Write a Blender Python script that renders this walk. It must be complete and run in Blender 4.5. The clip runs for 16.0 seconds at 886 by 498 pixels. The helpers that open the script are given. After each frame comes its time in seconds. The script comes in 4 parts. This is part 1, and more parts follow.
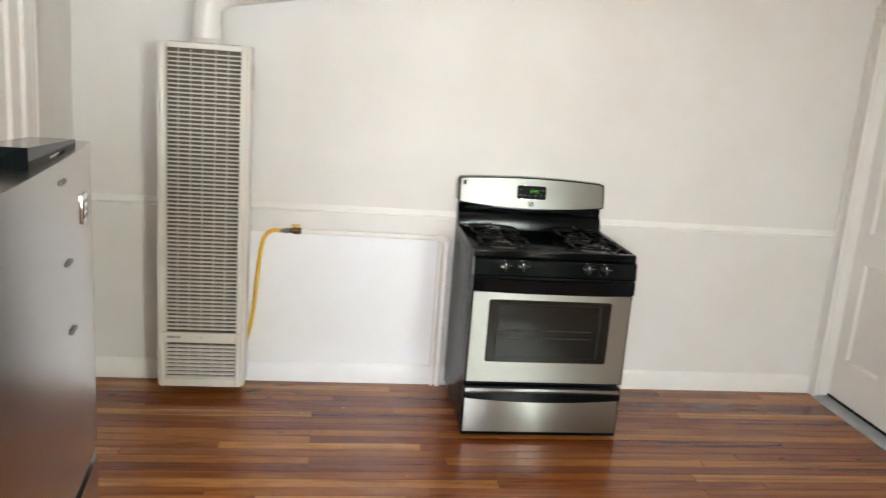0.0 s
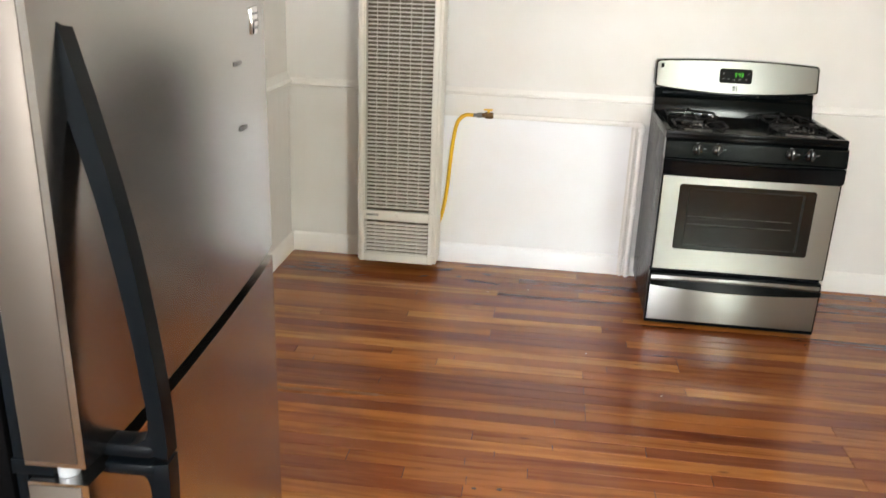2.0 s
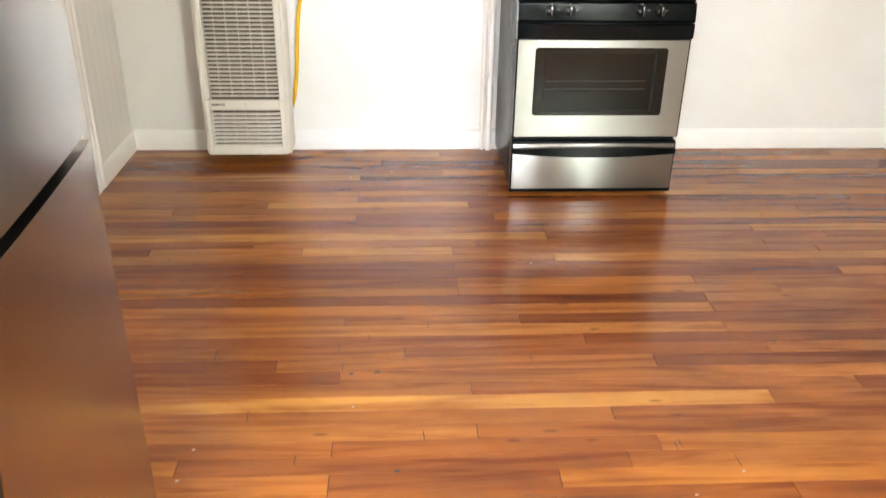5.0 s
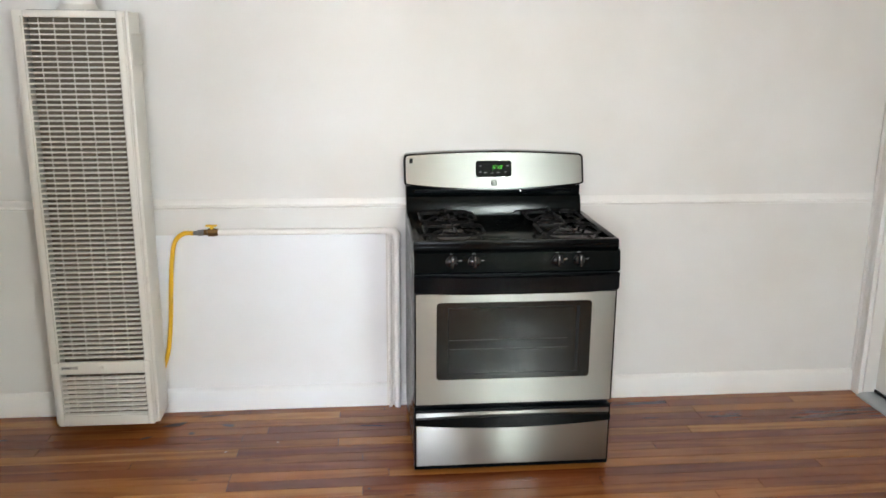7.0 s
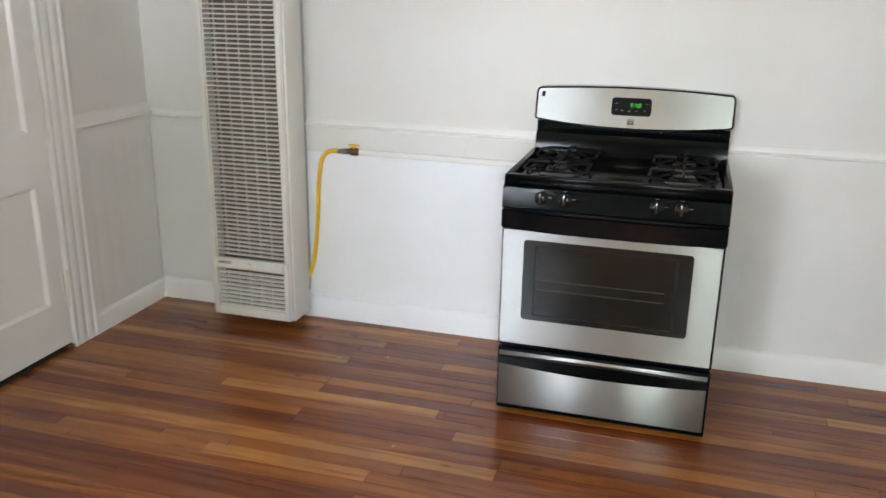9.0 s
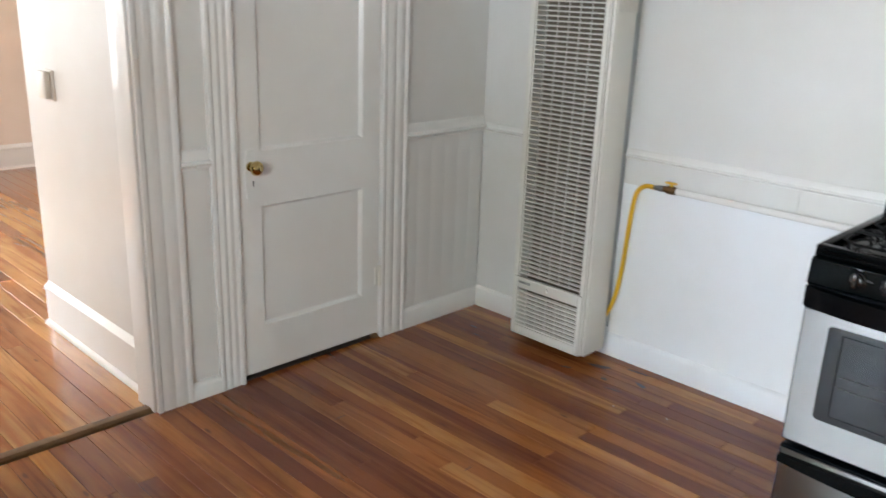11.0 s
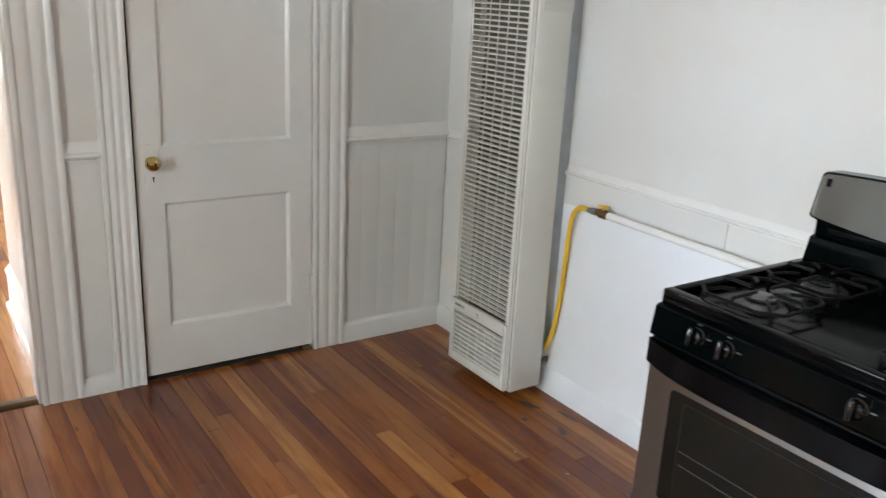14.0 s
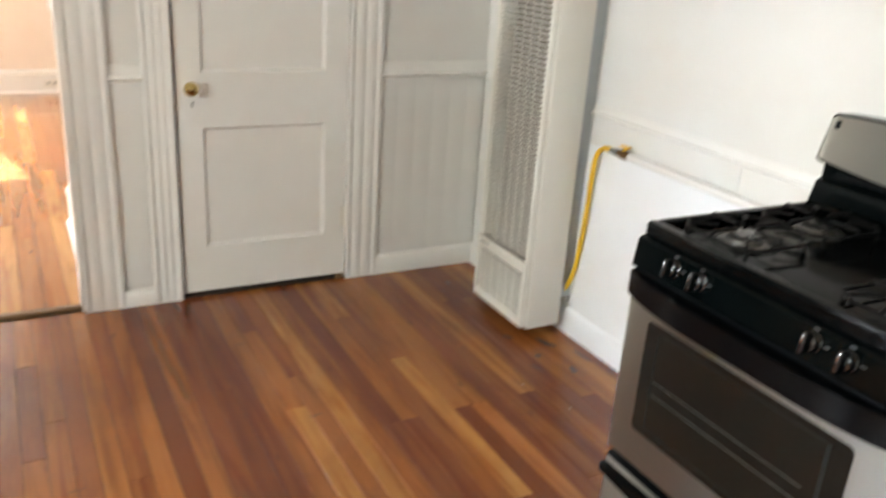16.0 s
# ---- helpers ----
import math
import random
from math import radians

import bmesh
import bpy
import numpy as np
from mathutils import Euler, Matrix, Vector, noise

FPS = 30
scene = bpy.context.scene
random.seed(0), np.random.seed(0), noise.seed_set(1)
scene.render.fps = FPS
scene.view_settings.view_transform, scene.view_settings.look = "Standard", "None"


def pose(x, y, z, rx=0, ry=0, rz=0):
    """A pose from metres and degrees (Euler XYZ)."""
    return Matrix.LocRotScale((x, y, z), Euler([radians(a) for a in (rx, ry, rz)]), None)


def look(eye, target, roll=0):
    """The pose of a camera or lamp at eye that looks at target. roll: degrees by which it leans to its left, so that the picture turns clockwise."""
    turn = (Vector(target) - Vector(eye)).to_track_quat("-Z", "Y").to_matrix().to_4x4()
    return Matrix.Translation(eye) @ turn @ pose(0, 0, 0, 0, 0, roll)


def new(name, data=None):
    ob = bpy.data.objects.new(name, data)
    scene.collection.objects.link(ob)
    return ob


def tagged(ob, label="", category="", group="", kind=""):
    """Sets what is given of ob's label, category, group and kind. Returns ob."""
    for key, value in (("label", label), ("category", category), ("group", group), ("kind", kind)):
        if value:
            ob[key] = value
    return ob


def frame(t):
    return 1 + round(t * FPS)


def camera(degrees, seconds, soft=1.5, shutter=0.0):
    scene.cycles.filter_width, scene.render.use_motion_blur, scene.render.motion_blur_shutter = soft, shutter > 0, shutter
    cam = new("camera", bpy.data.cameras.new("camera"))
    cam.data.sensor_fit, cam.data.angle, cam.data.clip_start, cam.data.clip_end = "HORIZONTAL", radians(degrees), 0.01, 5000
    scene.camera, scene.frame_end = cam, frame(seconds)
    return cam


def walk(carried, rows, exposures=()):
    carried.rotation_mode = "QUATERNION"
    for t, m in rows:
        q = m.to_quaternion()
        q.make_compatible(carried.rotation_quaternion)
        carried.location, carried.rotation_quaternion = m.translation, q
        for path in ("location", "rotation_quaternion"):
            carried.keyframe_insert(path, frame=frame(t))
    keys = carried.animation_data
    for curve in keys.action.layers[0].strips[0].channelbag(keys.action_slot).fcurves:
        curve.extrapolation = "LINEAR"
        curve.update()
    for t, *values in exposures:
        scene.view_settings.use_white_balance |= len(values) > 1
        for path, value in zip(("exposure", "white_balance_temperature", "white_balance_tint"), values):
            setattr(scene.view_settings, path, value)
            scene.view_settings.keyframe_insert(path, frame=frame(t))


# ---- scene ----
cam = camera(56.2, 16.0, 1.3, 0.4)
PATH = [
    (0, (1.243, -4.222, 1.73), (1.517, -2.292, 1.284), 4.4),
    (0.5, (1.336, -4.226, 1.715), (1.376, -2.276, 1.273), 2.8),
    (1, (1.35, -4.27, 1.682), (1.278, -2.327, 1.213), 2.2),
    (1.5, (1.376, -4.298, 1.617), (1.217, -2.384, 1.061), 2.3),
    (2, (1.369, -4.305, 1.573), (1.149, -2.429, 0.915), 2.2),
    (2.5, (1.364, -4.325, 1.546), (1.096, -2.482, 0.816), 2.7),
    (3, (1.374, -4.353, 1.498), (1.077, -2.547, 0.691), 3.2),
    (3.5, (1.395, -4.365, 1.444), (1.131, -2.609, 0.524), 3.4),
    (4, (1.391, -4.355, 1.458), (1.312, -2.615, 0.474), 2.8),
    (4.2, (1.367, -4.342, 1.461), (1.402, -2.6, 0.481), 2.7),
    (6.3, (1.568, -3.785, 1.538), (1.719, -1.881, 0.945), -0.2),
    (6.5, (1.614, -3.706, 1.546), (1.789, -1.792, 0.992), -0.1),
    (7, (1.724, -3.543, 1.594), (1.91, -1.609, 1.12), 0.4),
    (7.5, (1.964, -3.496, 1.56), (1.97, -1.544, 1.127), 1.1),
    (8, (2.173, -3.483, 1.527), (1.992, -1.55, 1.048), 1.5),
    (8.2, (2.237, -3.466, 1.517), (1.992, -1.546, 1.011), 1.4),
    (10.3, (2.772, -3.342, 1.557), (1.733, -1.788, 0.846), 0.4),
    (10.5, (2.781, -3.284, 1.562), (1.662, -1.779, 0.867), 0.7),
    (11, (2.737, -3.067, 1.587), (1.406, -1.7, 0.984), 2.1),
    (11.5, (2.759, -2.869, 1.588), (1.252, -1.683, 1.021), 1.6),
    (12, (2.844, -2.682, 1.603), (1.184, -1.719, 1.039), 1.9),
    (12.5, (2.892, -2.583, 1.585), (1.198, -1.69, 1.008), 1.3),
    (13, (2.914, -2.441, 1.571), (1.25, -1.504, 0.975), 1.8),
    (13.5, (2.968, -2.232, 1.557), (1.37, -1.189, 0.959), 2.5),
    (14, (3.149, -2.149, 1.571), (1.575, -1.07, 0.973), 2.9),
    (14.5, (3.327, -2.085, 1.596), (1.757, -0.999, 0.998), 3.1),
    (15, (3.372, -2.052, 1.594), (1.812, -0.935, 1.031), 3.2),
    (15.5, (3.354, -2.013, 1.613), (1.783, -0.905, 1.062), 4.2),
    (16, (3.338, -1.989, 1.53), (1.699, -1.092, 0.817), 3.9),
]
EXPOSURES = [(0, 2.46, 6650, 10), (1.5, 2.56, 6750, 10), (2.5, 2.78, 6900, 10), (4, 3.20, 7000, 10), (6.5, 2.64, 6450, 10), (8, 2.24, 6250, 10), (10.5, 2.44, 6000, 8), (11.5, 2.01, 5850, 8), (12.5, 2.12, 5750, 8), (13.0, 1.95, 5750, 8), (13.5, 2.06, 5850, 8), (15, 2.58, 6200, 8), (16, 2.68, 6500, 8)]
walk(cam, [(t, look(eye, target, roll)) for t, eye, target, roll in PATH], EXPOSURES)

# ---- world, sun, lights ----
world = bpy.data.worlds.new("world")
scene.world = world
world.use_nodes = True
wn = world.node_tree
bg = wn.nodes["Background"]
sky = wn.nodes.new("ShaderNodeTexSky")
sky.sky_type = "NISHITA"
sky.sun_disc = False
sky.sun_elevation = radians(35)
sky.sun_rotation = radians(258)
wn.links.new(sky.outputs[0], bg.inputs[0])
bg.inputs[1].default_value = 0.06


def lamp(name, kind, m, energy, colour, **more):
    data = bpy.data.lights.new(name, kind)
    data.energy, data.color = energy, colour
    for k, v in more.items():
        setattr(data, k, v)
    ob = new(name, data)
    ob.matrix_world = m
    return ob


lamp("sun", "SUN", look((-9.79, -2.05, 7.0), (0, 0, 0)), 5.0, (1.0, 0.93, 0.82), angle=radians(0.5))
# sky light that comes in through the windows, and one added fill lamp
lamp("window_light", "AREA", look((0.85, -5.72, 1.6), (1.2, 0.0, 0.1)), 7.8, (0.88, 0.92, 1.0), shape="RECTANGLE", size=0.86, size_y=1.1, spread=radians(105))
lamp("window_light", "AREA", look((3.2, -5.72, 1.85), (0.3, -0.8, 0.1)), 9.8, (0.90, 0.98, 0.95), shape="RECTANGLE", size=0.76, size_y=0.6, spread=radians(125))
lamp("window_light", "AREA", look((-4.74, -2.84, 1.43), (0, -2.6, 0.2)), 10, (0.95, 0.97, 1.0), shape="RECTANGLE", size=0.8, size_y=1.25)
# added warm fill for the next room, set in an invented window
lamp("window_light", "AREA", look((-2.6, -4.74, 1.45), (-2.6, 0, 0.4)), 13, (1.0, 0.93, 0.84), shape="RECTANGLE", size=1.2, size_y=1.25)
lamp("ceiling_bulb", "POINT", pose(2.05, -3.4, 2.44), 3.0, (1.0, 0.74, 0.5), shadow_soft_size=0.05)


# ---- materials ----
class Nodes:
    """A small helper for procedural materials."""

    def __init__(self, name):
        self.mat = bpy.data.materials.new(name)
        self.mat.use_nodes = True
        self.t = self.mat.node_tree
        self.p = self.t.nodes["Principled BSDF"]
        self.coord = self.t.nodes.new("ShaderNodeTexCoord")

    def node(self, kind, **values):
        n = self.t.nodes.new(kind)
        for k, v in values.items():
            if k in n.inputs:
                n.inputs[k].default_value = v
            else:
                n.inputs[k.replace("_", " ")].default_value = v
        return n

    def link(self, a, b):
        self.t.links.new(a, b)

    def mapped(self, scale, source=None, shift=None):
        m = self.t.nodes.new("ShaderNodeMapping")
        m.inputs["Scale"].default_value = scale
        self.link(source or self.coord.outputs["Object"], m.inputs["Vector"])
        if shift is not None:
            self.link(shift, m.inputs["Location"])
        return m.outputs[0]

    def noise(self, scale, vector, detail=4.0, rough=0.55, distort=0.0):
        n = self.t.nodes.new("ShaderNodeTexNoise")
        n.inputs["Scale"].default_value = scale
        n.inputs["Detail"].default_value = detail
        n.inputs["Roughness"].default_value = rough
        n.inputs["Distortion"].default_value = distort
        self.link(vector, n.inputs["Vector"])
        return n.outputs["Fac"]

    def ramp(self, fac, stops, smooth=False):
        r = self.t.nodes.new("ShaderNodeValToRGB")
        e = r.color_ramp.elements
        while len(e) < len(stops):
            e.new(0.5)
        for el, (pos, col) in zip(e, stops):
            el.position = pos
            el.color = (*col, 1) if len(col) == 3 else col
        if smooth:
            r.color_ramp.interpolation = "EASE"
        self.link(fac, r.inputs[0])
        return r.outputs[0]

    def mix(self, fac, a, b, mode="MIX"):
        m = self.t.nodes.new("ShaderNodeMix")
        m.data_type = "RGBA"
        m.blend_type = mode
        for sock, v in ((m.inputs[0], fac), (m.inputs[6], a), (m.inputs[7], b)):
            if isinstance(v, (int, float)):
                sock.default_value = v
            elif isinstance(v, tuple):
                sock.default_value = (*v, 1)
            else:
                self.link(v, sock)
        return m.outputs[2]

    def math(self, op, a, b=0.0):
        m = self.t.nodes.new("ShaderNodeMath")
        m.operation = op
        for sock, v in ((m.inputs[0], a), (m.inputs[1], b)):
            if isinstance(v, (int, float)):
                sock.default_value = v
            else:
                self.link(v, sock)
        return m.outputs[0]

    def bump(self, height, strength, distance):
        b = self.t.nodes.new("ShaderNodeBump")
        b.inputs["Strength"].default_value = strength
        b.inputs["Distance"].default_value = distance
        self.link(height, b.inputs["Height"])
        self.link(b.outputs[0], self.p.inputs["Normal"])

    def base(self, v):
        if isinstance(v, tuple):
            self.p.inputs["Base Color"].default_value = (*v, 1)
        else:
            self.link(v, self.p.inputs["Base Color"])

    def rough(self, v):
        if isinstance(v, (int, float)):
            self.p.inputs["Roughness"].default_value = v
        else:
            self.link(v, self.p.inputs["Roughness"])


def grey(v):
    return (v, v, v)


def paint(name, colour, rough=0.45, wave=0.3, dirt=0.06):
    """Brushed or rolled paint with slight unevenness, faint grime and relief."""
    n = Nodes(name)
    obj = n.coord.outputs["Object"]
    big = n.noise(1.7, obj, 3)
    fine = n.noise(60, obj, 3)
    dark = tuple(c * (1 - dirt) * w for c, w in zip(colour, (1.0, 0.985, 0.955)))
    n.base(n.mix(n.ramp(big, [(0.35, grey(0)), (0.7, grey(1))]), colour, dark))
    n.rough(n.math("ADD", n.math("MULTIPLY", big, 0.16), rough - 0.08))
    h = n.math("ADD", n.math("MULTIPLY", n.noise(9, obj, 2), 2.0), n.math("MULTIPLY", fine, 0.25))
    n.bump(h, wave, 0.0005)
    return n.mat


def plank_wood(name, tones, gloss=0.2, worn_lit_y=None, coat=0.3):
    """Varnished strip flooring: each board its own tone, grain along x, knots and scratches."""
    n = Nodes(name)
    info = n.t.nodes.new("ShaderNodeObjectInfo")
    rnd = info.outputs["Random"]
    comb = n.t.nodes.new("ShaderNodeCombineXYZ")
    n.link(n.math("MULTIPLY", rnd, 61.0), comb.inputs[0])
    n.link(n.math("MULTIPLY", rnd, 137.0), comb.inputs[1])
    n.link(n.math("MULTIPLY", rnd, 23.0), comb.inputs[2])
    add = n.t.nodes.new("ShaderNodeVectorMath")
    add.operation = "ADD"
    n.link(n.coord.outputs["Object"], add.inputs[0])
    n.link(comb.outputs[0], add.inputs[1])
    v = add.outputs[0]
    board = n.ramp(rnd, tones)
    streak = n.noise(1.0, n.mapped((0.9, 13, 8), v), 3, 0.55, 1.6)
    grain = n.noise(1.0, n.mapped((5, 190, 60), v), 3, 0.6, 0.2)
    broad = n.noise(1.0, n.mapped((1.3, 7, 4), v), 2, 0.5, 0.4)
    c = n.mix(n.ramp(streak, [(0.42, grey(0)), (0.70, grey(0.85))], True), board, n.mix(1.0, board, (0.58, 0.40, 0.31), "MULTIPLY"))
    c = n.mix(n.ramp(broad, [(0.45, grey(0)), (0.75, grey(0.55))]), c, n.mix(1.0, c, (1.35, 1.3, 1.15), "MULTIPLY"))
    c = n.mix(n.ramp(grain, [(0.5, grey(0)), (0.8, grey(0.24))]), c, n.mix(1.0, c, (0.55, 0.42, 0.36), "MULTIPLY"))
    knots = n.t.nodes.new("ShaderNodeTexVoronoi")
    knots.inputs["Scale"].default_value = 1.0
    n.link(n.mapped((3.2, 11, 1), v), knots.inputs["Vector"])
    spot = n.ramp(knots.outputs["Distance"], [(0.03, grey(0.7)), (0.10, grey(0))], True)
    c = n.mix(spot, c, (0.085, 0.026, 0.010))
    geo = n.t.nodes.new("ShaderNodeNewGeometry")
    stain = n.noise(1.6, n.mapped((0.8, 1.5, 1), geo.outputs["Position"]), 5, 0.65, 0.8)
    c = n.mix(n.ramp(stain, [(0.40, grey(0.0)), (0.72, grey(0.6))], True), c, n.mix(1.0, c, (0.66, 0.54, 0.44), "MULTIPLY"))
    if worn_lit_y:
        # varnish rubbed paler where people stand; the y gradient also paints in window light
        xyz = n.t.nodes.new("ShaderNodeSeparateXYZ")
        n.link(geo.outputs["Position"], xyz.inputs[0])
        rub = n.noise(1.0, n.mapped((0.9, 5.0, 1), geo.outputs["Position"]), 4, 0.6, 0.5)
        far = n.math("DIVIDE", n.math("SUBTRACT", worn_lit_y[0], xyz.outputs[1]), worn_lit_y[1])
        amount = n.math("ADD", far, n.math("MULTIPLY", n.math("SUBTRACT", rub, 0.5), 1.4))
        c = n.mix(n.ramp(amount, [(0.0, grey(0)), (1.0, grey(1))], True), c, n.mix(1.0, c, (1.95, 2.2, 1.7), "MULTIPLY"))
    n.base(c)
    wear = n.noise(2.4, n.coord.outputs["Object"], 4)
    n.rough(n.math("ADD", n.math("MULTIPLY", wear, 0.12), gloss - 0.03))
    n.p.inputs["Coat Weight"].default_value = coat
    n.p.inputs["Specular IOR Level"].default_value = 0.32
    n.p.inputs["Coat Roughness"].default_value = 0.11
    h = n.math("ADD", n.math("MULTIPLY", grain, 0.25), n.math("MULTIPLY", broad, 1.0))
    n.bump(h, 0.25, 0.0010)
    return n.mat


def metal(name, colour, rough, aniso=0.0, turn=0.0, brushed=(3, 3, 160)):
    n = Nodes(name)
    obj = n.coord.outputs["Object"]
    lines = n.noise(1.0, n.mapped(brushed), 2, 0.6)
    blot = n.noise(3.0, obj, 4, 0.6)
    dark = tuple(c * 0.8 for c in colour)
    n.base(n.mix(n.math("MULTIPLY", blot, 0.5), colour, dark))
    n.rough(n.math("ADD", n.math("ADD", n.math("MULTIPLY", lines, 0.05), n.math("MULTIPLY", blot, 0.10)), rough - 0.07))
    n.p.inputs["Metallic"].default_value = 1.0
    if aniso:
        tan = n.t.nodes.new("ShaderNodeTangent")
        tan.direction_type = "UV_MAP"
        n.link(tan.outputs[0], n.p.inputs["Tangent"])
        n.p.inputs["Anisotropic"].default_value = aniso
        n.p.inputs["Anisotropic Rotation"].default_value = turn
    return n.mat


def gloss(name, colour, rough=0.2, vary=0.3, bump=0.0, scale=40, metallic=0.0, coat=0.0, shine=0.5):
    n = Nodes(name)
    n.p.inputs["Specular IOR Level"].default_value = shine
    obj = n.coord.outputs["Object"]
    f = n.noise(scale, obj, 4)
    big = n.noise(4, obj, 3)
    n.base(n.mix(n.math("MULTIPLY", n.math("ADD", f, big), 0.5), tuple(c * (1 + vary) for c in colour), tuple(c * (1 - vary) for c in colour)))
    n.rough(n.math("ADD", n.math("MULTIPLY", big, 0.12), max(rough - 0.05, 0.02)))
    n.p.inputs["Metallic"].default_value = metallic
    n.p.inputs["Coat Weight"].default_value = coat
    if bump:
        n.bump(f, bump, 0.001)
    return n.mat


def glass(name, tint=(0.95, 1.0, 0.97), rough=0.0):
    n = Nodes(name)
    n.base(tint)
    n.rough(rough)
    n.p.inputs["Transmission Weight"].default_value = 1.0
    n.p.inputs["IOR"].default_value = 1.45
    return n.mat


def glow(name, colour, strength):
    n = Nodes(name)
    n.base((0.0, 0.0, 0.0))
    n.p.inputs["Emission Color"].default_value = (*colour, 1)
    n.p.inputs["Emission Strength"].default_value = strength
    return n.mat


WALL = paint("wall_paint", (0.755, 0.75, 0.735), 0.5, 0.35)
WALL_COOL = paint("cool_white_paint", (0.885, 0.91, 0.95), 0.42, 0.3)
TRIM = paint("trim_paint", (0.83, 0.825, 0.81), 0.33, 0.25, 0.05)
# peach tint paints in the warm light bounced off the sunlit floor
WALL_BOUNCE = paint("peach_bounce_wall", (0.84, 0.745, 0.665), 0.5, 0.3)
# made-up tan on the unseen south wall, dims bounce light and reflections
WALL_SOUTH_DIM = paint("dim_tan_wall", (0.50, 0.44, 0.36), 0.5, 0.3)
CEIL = paint("ceiling_paint", (0.68, 0.665, 0.63), 0.7, 0.3)
TONES = [(0.0, (0.165, 0.044, 0.0115)), (0.25, (0.215, 0.062, 0.015)), (0.55, (0.26, 0.084, 0.0195)), (0.82, (0.315, 0.113, 0.025)), (0.93, (0.365, 0.143, 0.031)), (1.0, (0.43, 0.19, 0.045))]
TONES_2 = [(0.0, (0.30, 0.100, 0.030)), (0.25, (0.40, 0.150, 0.040)), (0.6, (0.46, 0.205, 0.06)), (1.0, (0.62, 0.33, 0.11))]
# boards beyond y -2 get both wear and window brightness in their colour
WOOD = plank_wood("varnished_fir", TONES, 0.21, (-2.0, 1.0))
WOOD_2 = plank_wood("honey_fir", TONES_2, 0.13, coat=0.8)
GAP = gloss("floor_gap", (0.02, 0.010, 0.006), 0.8)
SILLWOOD = gloss("worn_sill_wood", (0.19, 0.115, 0.055), 0.7, 0.6, 0.6, 25, shine=0.2)
STEEL = metal("brushed_steel", (0.33, 0.33, 0.31), 0.36, 0.9, 0.25)
STEEL_DARK = metal("fridge_steel", (0.42, 0.405, 0.39), 0.22, 0.4, 0.25)
STEEL_EDGE = metal("steel_edge", (0.115, 0.098, 0.083), 0.5, brushed=(3, 90, 3))
CHROME = gloss("bright_chrome", (0.8, 0.8, 0.8), 0.08, 0.05, metallic=1.0)
BRASS = gloss("polished_brass", (0.60, 0.47, 0.20), 0.14, 0.15, metallic=1.0)
BRASS_OLD = gloss("dull_brass", (0.16, 0.10, 0.045), 0.35, 0.4, 0.3, metallic=1.0)
GALV = gloss("galvanised_steel", (0.24, 0.255, 0.265), 0.42, 0.35, 0.2, 30, metallic=0.8)
GALV_LIGHT = gloss("light_galvanised_steel", (0.40, 0.42, 0.43), 0.4, 0.35, 0.2, 12, metallic=0.5)
BLACK = gloss("black_enamel", (0.0020, 0.0034, 0.0036), 0.10, 0.2, shine=0.13)
BLACK_TOP = gloss("black_cooktop_enamel", (0.0022, 0.0028, 0.0030), 0.16, 0.2, shine=0.09)
HANDLE_BLACK = gloss("black_handle_plastic", (0.0020, 0.0028, 0.0036), 0.2, 0.15, shine=0.12)
KNOB_BLACK = gloss("black_knob_plastic", (0.004, 0.005, 0.006), 0.12, 0.2, shine=0.6)
SIDE_BLACK = gloss("black_enamel_side", (0.010, 0.012, 0.014), 0.25, 0.15, 0.12, 150, shine=0.16)
BLACK_SATIN = gloss("black_plastic", (0.0022, 0.0032, 0.0042), 0.32, 0.2, 0.1, 200, shine=0.07)
IRON = gloss("cast_iron", (0.0045, 0.0045, 0.0047), 0.5, 0.4, 0.7, 120, shine=0.18)
CAP_BLACK = gloss("burner_cap_enamel", (0.012, 0.012, 0.012), 0.22, 0.3, shine=0.7)
BURNER = gloss("burner_alloy", (0.14, 0.135, 0.125), 0.38, 0.35, 0.3, 60, metallic=0.6)
SIDE_GREY = gloss("grey_enamel_side", (0.10, 0.105, 0.11), 0.28, 0.15, 0.15, 150)
FRIDGE_SIDE = gloss("black_textured_side", (0.0012, 0.0012, 0.0013), 0.6, 0.2, 0.3, 260, shine=0.02)
OVEN_IN = gloss("oven_enamel", (0.018, 0.019, 0.019), 0.5, 0.3, shine=0.1)
OVEN_GLASS = gloss("dark_oven_glass", (0.008, 0.010, 0.009), 0.14, 0.1, shine=0.4)
DISPLAY = gloss("display_panel", (0.004, 0.0045, 0.004), 0.45, 0.1, shine=0.08)
RACK = gloss("rack_wire", (0.09, 0.09, 0.085), 0.4, 0.2)
HEAT_WHITE = gloss("heater_enamel", (0.74, 0.725, 0.67), 0.36, 0.03, 0.15, 90)
HEAT_DARK = gloss("heater_inside", (0.13, 0.11, 0.08), 0.6, 0.4)
PIPE = gloss("pipe_enamel", (0.88, 0.87, 0.85), 0.25, 0.02)
VENT = gloss("vent_enamel", (0.60, 0.59, 0.55), 0.4, 0.03)
LABEL = gloss("grey_label", (0.42, 0.42, 0.40), 0.5, 0.1)
YELLOW = gloss("yellow_coating", (0.82, 0.50, 0.03), 0.3, 0.08)
PLASTIC = gloss("white_plastic", (0.78, 0.76, 0.70), 0.35, 0.03)
CLEAR = glass("window_glass")
GREEN_LED = glow("green_digits", (0.12, 1.0, 0.06), 0.24)
LAMP_GLASS = glow("lamp_glass", (1.0, 0.78, 0.5), 5.0)
LEAF = gloss("leaves", (0.07, 0.16, 0.03), 0.5, 0.5, 0.0, 3)
BARK = gloss("bark", (0.13, 0.09, 0.06), 0.85, 0.4, 0.8, 20)
